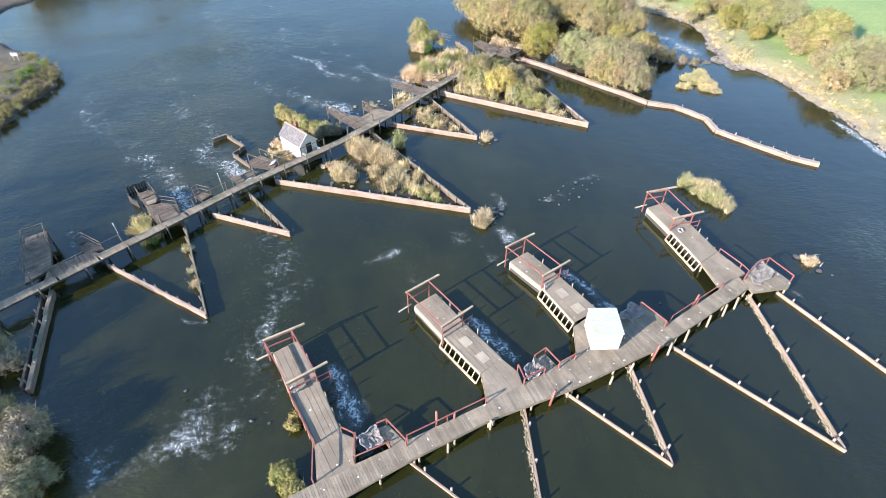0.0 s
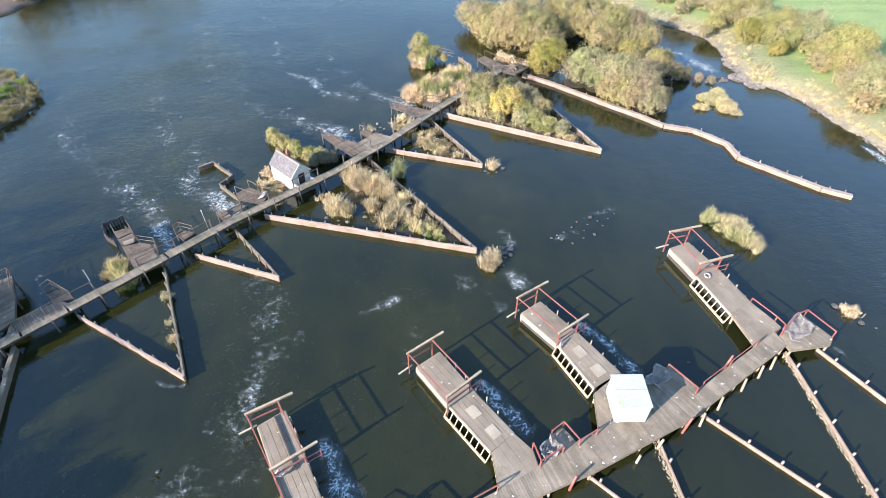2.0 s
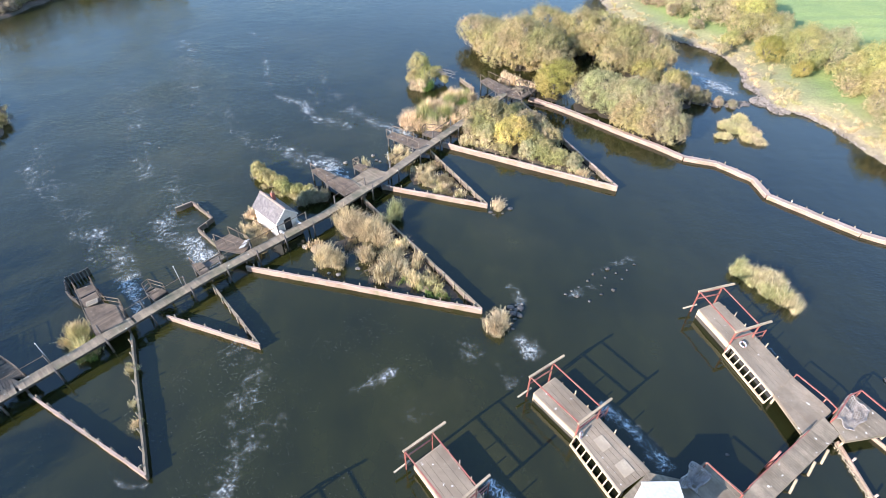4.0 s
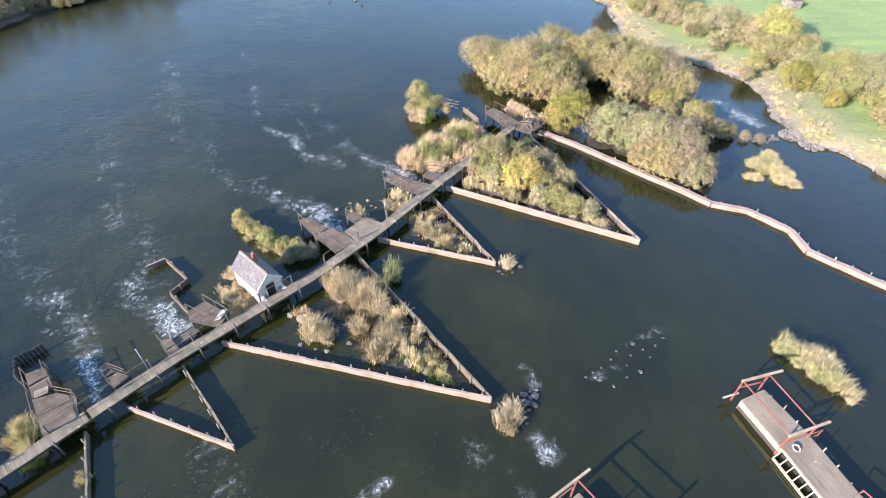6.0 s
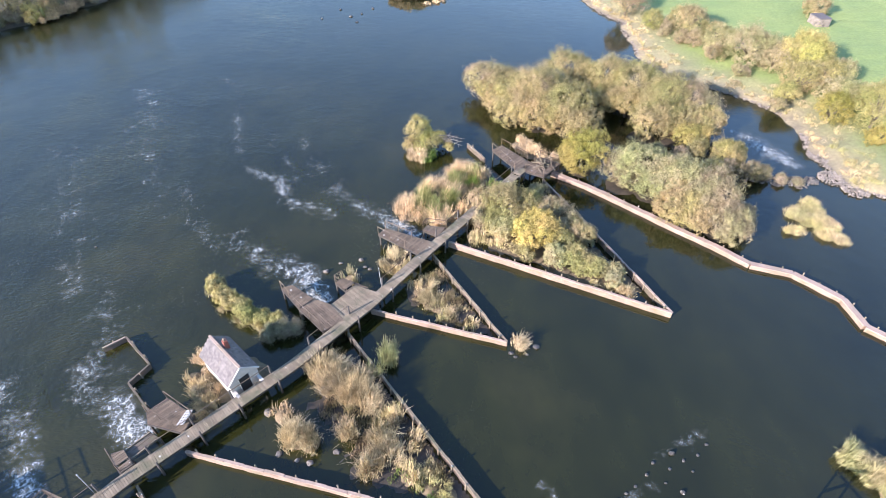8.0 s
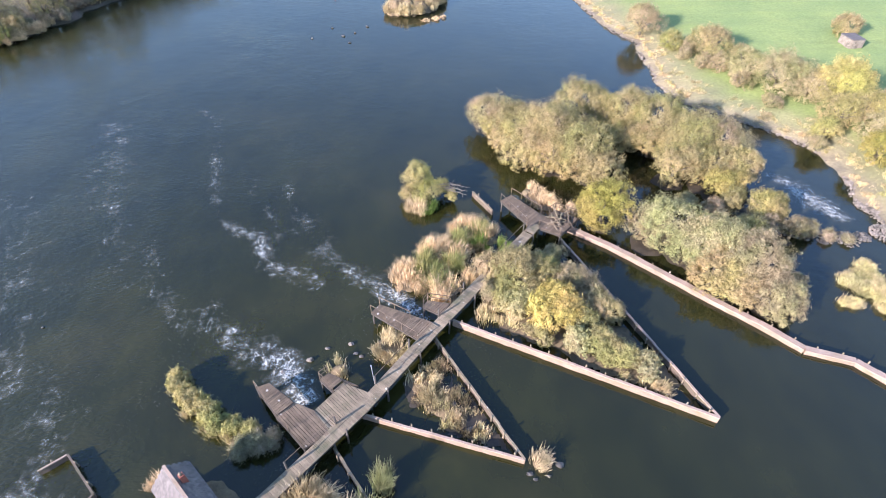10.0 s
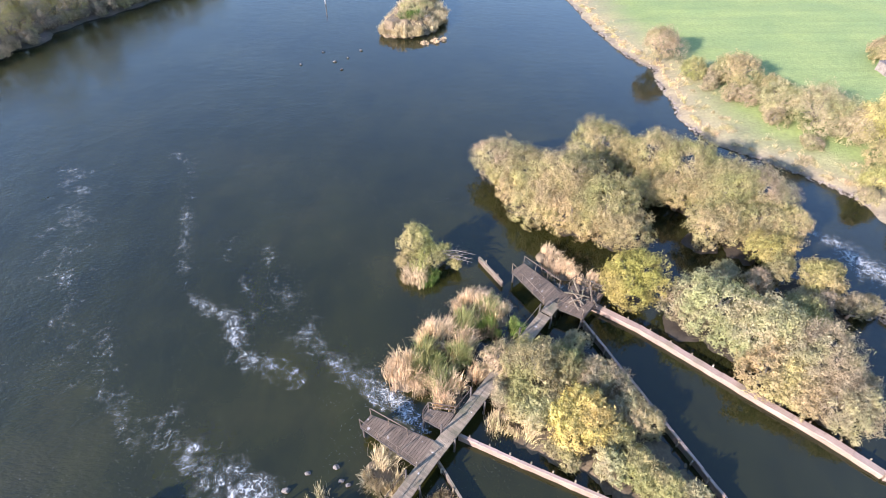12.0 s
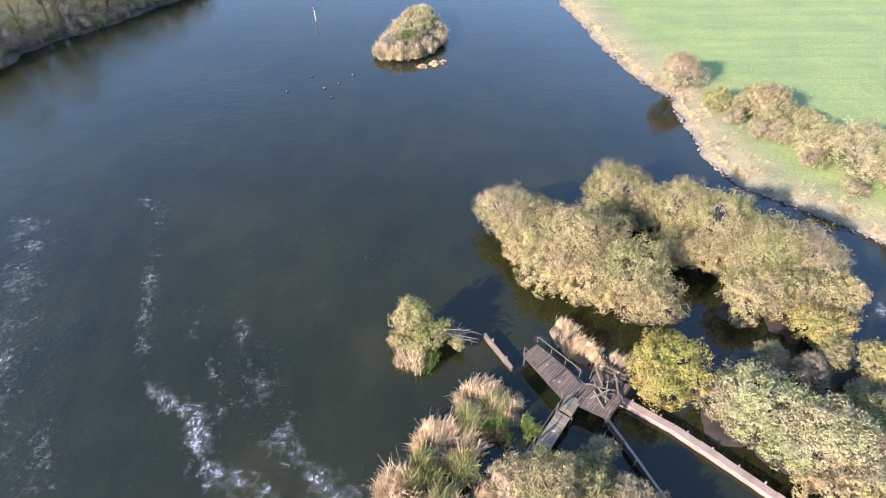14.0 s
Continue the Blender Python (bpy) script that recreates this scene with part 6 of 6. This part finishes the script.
# ---- left bank wood ----
g0 = np.random.default_rng(3)
for k, y in enumerate(np.arange(124, 200, 2.0)):
    x = shore_x(LEFT_SHORE, y) - 1.7
    tree(x + g0.uniform(-0.5, 0.3), y, g0.uniform(1.1, 1.7), ["bare", "bare", "grey", "bare"][k % 4], 0.4, 0.75, 0.5)
for k, y in enumerate(np.arange(126, 200, 3.4)):
    x = shore_x(LEFT_SHORE, y) - 4.6
    tree(x + g0.uniform(-0.6, 0.6), y, g0.uniform(1.9, 2.6), ["bare", "tan", "olive"][k % 3], 0.9, 1.2, 0.3)
for k, y in enumerate(np.arange(128, 204, 5.0)):
    x = shore_x(LEFT_SHORE, y) - 8.5
    tree(x + g0.uniform(-1, 1), y, g0.uniform(3.0, 4.0), ["olive", "tan", "bare"][k % 3], 1.1, 1.7, 0.24)
tree(-76.4, 142.6, 2.2, "tan", 0.3, 0.9, 0.6)
tree(-77.6, 139.4, 2.0, "yellow", 0.3, 0.9, 0.6)
tree(-76.5, 158, 4.6, "green", 1.1, 2.2, 0.35)
tree(-72.0, 168, 4.4, "green", 1.1, 2.2, 0.35)
reeds("bank_grass", "straw-coloured reeds hanging over the bank corner", [(-75.0, 141.5, 1.8), (-74.0, 144.5, 1.8), (-76.6, 139.0, 1.6), (-73.2, 147.2, 1.2)], M["reed"], 1.8, 0.8, 0.5)
reeds("bank_grass", "yellow-brown rough grass over the left point", [(shore_x(LEFT_SHORE, y) - 1.0 - k * 2.2, y, 1.5) for y in range(58, 90, 2) for k in range(4)], M["rough"], 0.9, 0.45, 0.6)
reeds("weed_bed", "green growth on the left point", [(-64.5, 76 + k * 2.5, 1.7) for k in range(4)], M["weed"], 0.9, 0.8, 0.8, category="weeds")

# ---- right bank growth and stones ----
reeds("bank_grass", "dry straw grass along the river bank", [(shore_x(RIGHT_SHORE, y) + 1.6 + k * 1.8, y + k * 0.5, 1.1) for y in np.arange(56, 184, 1.9) for k in range(2)], M["sedge"], 0.5, 0.22, 0.6, spread=1.4)
reeds("bank_grass", "grey-brown scrubby growth on the bank", [(shore_x(RIGHT_SHORE, y) + 4.6 + 1.5 * math.sin(y), y, 1.6) for y in np.arange(60, 132, 2.3)], M["sedge"], 0.7, 0.3, 0.9, spread=1.5)
rubble("shore_stones", "tan stones along the water's edge", [(shore_x(RIGHT_SHORE, y) + 0.5, y, 0.8) for y in np.arange(56, 184, 0.9)], 2400, 0.13, M["rubble"], 0.08)
rubble("rock_groyne", "broken grey-brown stone groyne at the bank", [(49.7, 95.3, 1.6), (48.4, 90.9, 1.6), (49.2, 89.0, 1.6), (49.5, 86.1, 1.6), (51.0, 84.7, 1.6), (52.2, 82.9, 1.6), (53.5, 81.4, 1.6), (47.3, 86.1, 1.6), (48.7, 83.8, 1.6)], 2600, 0.12, M["rubble"], 0.1)
for x, y, r in [(37.6, 86.6, 0.7), (38.9, 86.2, 0.6), (40.6, 85.6, 0.65), (42.4, 85.2, 0.5), (39.6, 87.4, 0.5)]:
    tree(x, y, r, "bare", 0.0, 0.8, 1.4)
rubble("rock_groyne", "broken dark stone sill across the side channel", [(38.4, 86.4, 1.1), (40.4, 85.8, 1.2), (42.6, 85.4, 1.3), (44.6, 85.8, 0.9), (37.0, 86.8, 0.9)], 420, 0.15, M["stone"], 0.0)
stones("boulder", "grey wet boulder breaking the river surface", [(14.7, 51.06, 0.2), (16.32, 51.76, 0.32), (11.55, 48.47, 0.2), (12.61, 48.2, 0.28), (16.18, 48.92, 0.28), (19.15, 52.41, 0.18), (15.2, 49.6, 0.15), (13.6, 47.6, 0.2), (13.0, 49.4, 0.14), (17.4, 50.4, 0.14), (14.0, 50.2, 0.2), (15.8, 50.6, 0.16), (17.0, 51.2, 0.18), (12.2, 48.9, 0.16), (18.2, 51.6, 0.15), (14.9, 48.4, 0.18)], M["wet_stone"], "boulders in the river")
stones("boulder", "dark boulder beside a reed clump", [(6.3, 46.13, 0.45), (5.6, 45.5, 0.35), (7.05, 46.82, 0.4), (6.9, 45.9, 0.3), (6.2, 46.9, 0.35), (5.44, 60.9, 0.3), (7.7, 61.5, 0.35), (5.8, 60.5, 0.22), (6.8, 60.7, 0.2), (35.9, 38.6, 0.4), (37.2, 36.6, 0.35), (38.2, 36.0, 0.15), (20.4, 32.6, 0.22)], M["wet_stone"], "boulders beside reeds")
stones("boulder", "dark boulder beside a reed clump", [(5.9, 46.3, 0.32), (6.65, 46.6, 0.26), (6.8, 46.1, 0.3), (5.5, 45.3, 0.3), (5.9, 44.8, 0.3), (6.1, 44.4, 0.2), (4.7, 45.9, 0.25), (7.1, 46.6, 0.25), (6.4, 45.5, 0.26), (7.3, 47.3, 0.2), (6.7, 47.2, 0.18), (5.3, 46.0, 0.22)], M["wet_stone"], "boulders beside reeds")
stones("boulder", "pale boulder among reeds and mud", [(-8.9, 55.0, 0.4), (-11.9, 71.0, 0.45), (-14.0, 69.9, 0.25), (-10.6, 72.2, 0.25), (-7.6, 71.3, 0.3), (-12.6, 52.1, 0.35), (-11.2, 51.6, 0.3), (-10.2, 51.4, 0.3), (-8.4, 52.2, 0.3), (-6.4, 51.6, 0.3), (0.2, 66.6, 0.3), (1.4, 64.4, 0.35), (2.4, 62.9, 0.3), (-14.2, 55.5, 0.5), (-8.6, 72.6, 0.35), (-8.1, 71.6, 0.25)], M["stone"], "boulders in the mud")
stones("boulder", "small dark rock just breaking the surface", [(-20.3, 23.9, 0.2), (-14.4, 21.2, 0.2), (-13.0, 21.0, 0.18), (-36.6, 75.0, 0.2), (-17.5, 142, 0.35), (-16, 139, 0.3), (-20, 146, 0.35), (-13.5, 146.5, 0.35), (-15.5, 143.5, 0.3), (-23, 141, 0.3)], M["wet_stone"], "low rocks in the river")

# ---- stone shed in the field ----
sb = tagged(root("stone_shed", 69.6, 132.8, 1.5), "small pale roofless stone shed in the field", "shed")
for a, b in (((68.6, 134.2), (68.9, 131.4)), ((68.9, 131.4), (71.0, 131.6)), ((71.0, 131.6), (70.8, 134.4)), ((70.8, 134.4), (68.6, 134.2))):
    timber("wall", (*a, 2.0), (*b, 2.0), 0.3, 1.6, M["rubble"], sb)
bm = bmesh.new()
slab(bm, [(68.5, 134.3), (68.8, 131.3), (71.1, 131.5), (70.9, 134.5)], 2.8, 2.92)
part("roof", bm, M["slate"], sb)

# river marker and sign
mk = tagged(root("river_marker", -22.9, 170.0, 0.0), "thin white river marker post with orange top", "marker")
pole("shaft", (-22.9, 170, -0.5), (-23.0, 170, 2.2), 0.12, 0.1, M["white"], mk)
pole("top", (-23.0, 170, 2.2), (-23.0, 170, 2.6), 0.2, 0.2, M["red"], mk)
sg = tagged(root("river_sign", -68.5, 85.6, 1.0), "small white board sign on two posts", "sign")
for dx in (0, 0.7):
    pole("post", (-68.8 + dx, 85.6, 0.6), (-68.8 + dx, 85.6, 2.5), 0.05, 0.05, M["white"], sg)
timber("board", (-69.0, 85.55, 2.2), (-67.9, 85.55, 2.2), 0.05, 0.5, M["white"], sg)

# ---- white water ----
RAPID = "white broken water rushing past a platform"
foam("rapids", RAPID, [(-9.3, 26.6), (-8.5, 25.2), (-7.6, 23.4), (-6.6, 21.6), (-5.6, 20.2)], [0.8, 1.2, 1.6, 1.7, 1.2], [1.5, 1.8, 1.8, 1.7, 1.3])
foam("rapids", RAPID, [(2.4, 31.4), (3.3, 30.4), (4.3, 29.0), (5.4, 27.6), (6.8, 25.9)], [0.8, 1.1, 1.4, 1.4, 0.9], [1.5, 1.8, 1.8, 1.7, 1.3])
foam("rapids", RAPID, [(11.9, 37.2), (12.8, 36.1), (13.9, 34.7), (15.0, 33.0), (16.1, 31.2)], [0.8, 1.0, 1.2, 1.3, 0.9], [1.5, 1.8, 1.8, 1.7, 1.3])
foam("rapids", "thin white water beside the end arm", [(26.9, 43.8), (27.6, 42.4), (28.4, 40.6), (29.0, 39.0)], [0.4, 0.5, 0.5, 0.4], [0.45, 0.5, 0.4, 0.2])
foam("rapids", "white water below the end platform", [(33.2, 34.2), (33.8, 33.2), (34.2, 32.2)], [0.3, 0.5, 0.4], [0.7, 0.8, 0.4])
foam("rapids", "churning white water below the old walkway", [(-22.0, 52.6), (-23.4, 53.6), (-25.0, 54.7), (-27.2, 56.8), (-29.0, 58.8), (-30.6, 61.5)], [1.0, 1.7, 2.4, 3.2, 3.8, 4.2], [1.9, 1.8, 1.4, 0.95, 0.6, 0.4], rise=0.12)
foam("rapids", "churning white water below the old walkway", [(-27.4, 46.6), (-28.1, 47.6), (-29.2, 49.0), (-30.6, 51.0), (-32.2, 53.4), (-34.4, 57.0)], [0.8, 1.1, 1.5, 2.1, 2.8, 3.4], [1.9, 1.8, 1.4, 0.9, 0.6, 0.4], rise=0.12)
foam("rapids", "churning white water below the old walkway", [(-36.3, 38.6), (-37.8, 40.9), (-39.2, 43.3), (-40.0, 46.0)], [0.4, 0.6, 0.9, 1.2], [0.8, 0.6, 0.5, 0.3])
foam("rapids", "churning white water beside the old platform", [(-10.8, 66.6), (-11.9, 68.0), (-13.2, 69.2), (-15.0, 70.7), (-17.4, 72.4), (-20.5, 74.6)], [1.1, 1.9, 2.6, 3.2, 3.6, 4.0], [1.9, 1.8, 1.4, 0.95, 0.6, 0.4], rise=0.12)
foam("rapids", "churning white water beside the old platform", [(-1.6, 74.8), (-2.6, 75.8), (-4.2, 77.5), (-6.0, 79.1), (-8.2, 80.6), (-10.4, 83.0)], [0.7, 1.1, 1.6, 2.1, 2.5, 2.8], [1.8, 1.7, 1.3, 0.9, 0.6, 0.4], rise=0.12)
foam("rapids", "thin white water beside the last platform", [(11.2, 89.4), (10.4, 91.2), (9.0, 93.0), (7.6, 94.4)], [0.3, 0.6, 0.8, 0.9], [0.75, 0.5, 0.3, 0.2])
foam("foam_trail", "winding pale foam trail drifting on the river", [(-11.6, 79.6), (-13.4, 80.4), (-17.1, 82.4), (-18.6, 83.4), (-19.4, 85.4), (-20.4, 87.2), (-24.0, 88.6), (-25.2, 90.6), (-26.9, 94.3), (-28.2, 99.7), (-30.4, 107.0), (-31.5, 111.6), (-35.5, 115.0)], [0.9, 1.7, 2.0, 2.0, 1.8, 1.5, 1.4, 1.6, 1.7, 1.7, 1.6, 1.7, 1.5], [0.7, 0.95, 0.95, 0.9, 0.75, 0.55, 0.5, 0.56, 0.5, 0.4, 0.3, 0.32, 0.22], rise=0.02)
foam("foam_trail", "thin loop of foam beside the main trail", [(-17.6, 85.5), (-18.4, 88.6), (-20.5, 91.8), (-22.7, 94.6), (-23.0, 98.0)], [1.0, 1.2, 1.2, 1.2, 1.0], [0.42, 0.36, 0.42, 0.34, 0.25], rise=0.01)
WEB = "faint torn web of foam threads on the river"
foam("foam_trail", WEB, [(-10.1, 81.0), (-11.4, 83.4), (-13.4, 86.2), (-16.9, 91.7), (-19.0, 97.0)], [2.2, 2.6, 3.0, 3.0, 2.4], [0.5, 0.46, 0.36, 0.28, 0.18], rise=0.01)
foam("foam_trail", WEB, [(-17.2, 73.0), (-20.7, 73.9), (-27.3, 78.2), (-31.5, 83.0), (-35.7, 88.0), (-41.0, 99.2), (-43.0, 107.0), (-47.7, 113.0)], [2.6, 3.2, 3.8, 4.0, 4.2, 4.4, 4.2, 3.6], [0.42, 0.32, 0.3, 0.22, 0.3, 0.24, 0.32, 0.18], rise=0.01)
foam("foam_trail", WEB, [(-28, 61), (-31, 65), (-36, 71), (-40, 78), (-45, 86), (-50, 96)], [3.0, 3.6, 4.4, 4.6, 4.4, 4.0], [0.4, 0.32, 0.28, 0.24, 0.22, 0.18], rise=0.01)
foam("foam_trail", WEB, [(-33, 54), (-37, 58), (-42, 62), (-48, 68), (-54, 76)], [2.6, 3.4, 4.2, 4.4, 4.0], [0.5, 0.4, 0.34, 0.3, 0.22], rise=0.01)
foam("rapids", "white riffle over the stone sill", [(39.5, 98.0), (40.9, 95.4), (42.4, 92.1), (43.7, 89.8), (45.4, 88.3)], [1.6, 2.6, 3.4, 3.2, 1.6], [0.7, 1.1, 1.5, 1.6, 1.1], rise=0.12)
foam("rapids", "white foam gathered along the right bank", [(54.6, 66.4), (55.4, 64.2), (55.8, 61.6), (56.2, 59.0), (56.6, 56.6), (56.8, 54)], [0.5, 0.8, 1.0, 1.0, 1.0, 0.8], [1.4, 2.0, 2.4, 2.4, 2.4, 2.2])
foam("rapids", "small white riffle in mid river", [(-8.2, 37.6), (-6.9, 38.5), (-5.4, 39.4), (-3.4, 40.5)], [0.4, 0.8, 0.9, 0.5], [0.8, 1.1, 1.1, 0.7])
foam("rapids", "small white riffle in the shallows", [(-20.6, 18.0), (-19.0, 18.9), (-17.6, 19.9), (-16.0, 20.3), (-14.4, 21.6)], [0.9, 1.3, 1.4, 1.3, 1.0], [0.7, 0.95, 1.0, 0.9, 0.6])
foam("foam_trail", "faint foam streaks over shallow water", [(-25, 16.5), (-21, 18.5), (-17.5, 21), (-15.5, 25), (-15, 30)], [3.0, 3.6, 4.0, 3.6, 3.0], [0.4, 0.5, 0.5, 0.46, 0.35], rise=0.01)
foam("foam_trail", "faint foam streaks behind the trap arms", [(-15.5, 28.2), (-14.6, 31.0), (-14.6, 35.0), (-15.5, 40.0), (-18.0, 45.0)], [2.4, 3.0, 3.2, 3.0, 2.4], [0.5, 0.4, 0.32, 0.3, 0.22], rise=0.01)
foam("foam_trail", "faint foam streaks behind the trap arms", [(-3.4, 32.0), (-2.4, 34.6), (-2.0, 37.4)], [1.0, 1.3, 1.2], [0.42, 0.34, 0.2], rise=0.01)
foam("foam_trail", "curling foam below the boulders", [(8.4, 41.0), (7.4, 42.0), (6.6, 42.9), (6.4, 44.2)], [1.2, 1.6, 1.6, 0.9], [0.75, 0.85, 0.8, 0.5], rise=0.01)
foam("foam_trail", "faint foam web below the boulders", [(5.6, 38.0), (4.6, 40.4), (2.6, 42.2), (0.6, 43.6)], [1.4, 1.8, 1.8, 1.4], [0.45, 0.42, 0.42, 0.3], rise=0.01)
foam("rapids", "curling foam round the boulders", [(7.2, 46.6), (7.3, 47.6), (7.0, 49.4), (5.2, 49.5)], [0.6, 0.9, 1.0, 0.8], [0.8, 0.85, 0.8, 0.5])
foam("foam_trail", "thin foam round the boulders in the river", [(11.2, 48.2), (13.0, 48.8), (15.0, 49.6)], [0.7, 0.9, 0.8], [0.5, 0.6, 0.45], rise=0.01)
foam("foam_trail", "thin foam round the boulders in the river", [(14.4, 51.0), (16.4, 51.8), (18.6, 52.9), (20.6, 53.6)], [0.7, 0.9, 0.9, 0.7], [0.5, 0.6, 0.6, 0.4], rise=0.01)
foam("foam_trail", "thin foam curl at the wall tip", [(-24.0, 31.9), (-22.4, 30.9), (-21.0, 30.9), (-20.6, 31.8)], [0.3, 0.4, 0.35, 0.25], [0.4, 0.55, 0.7, 0.5], rise=0.01)
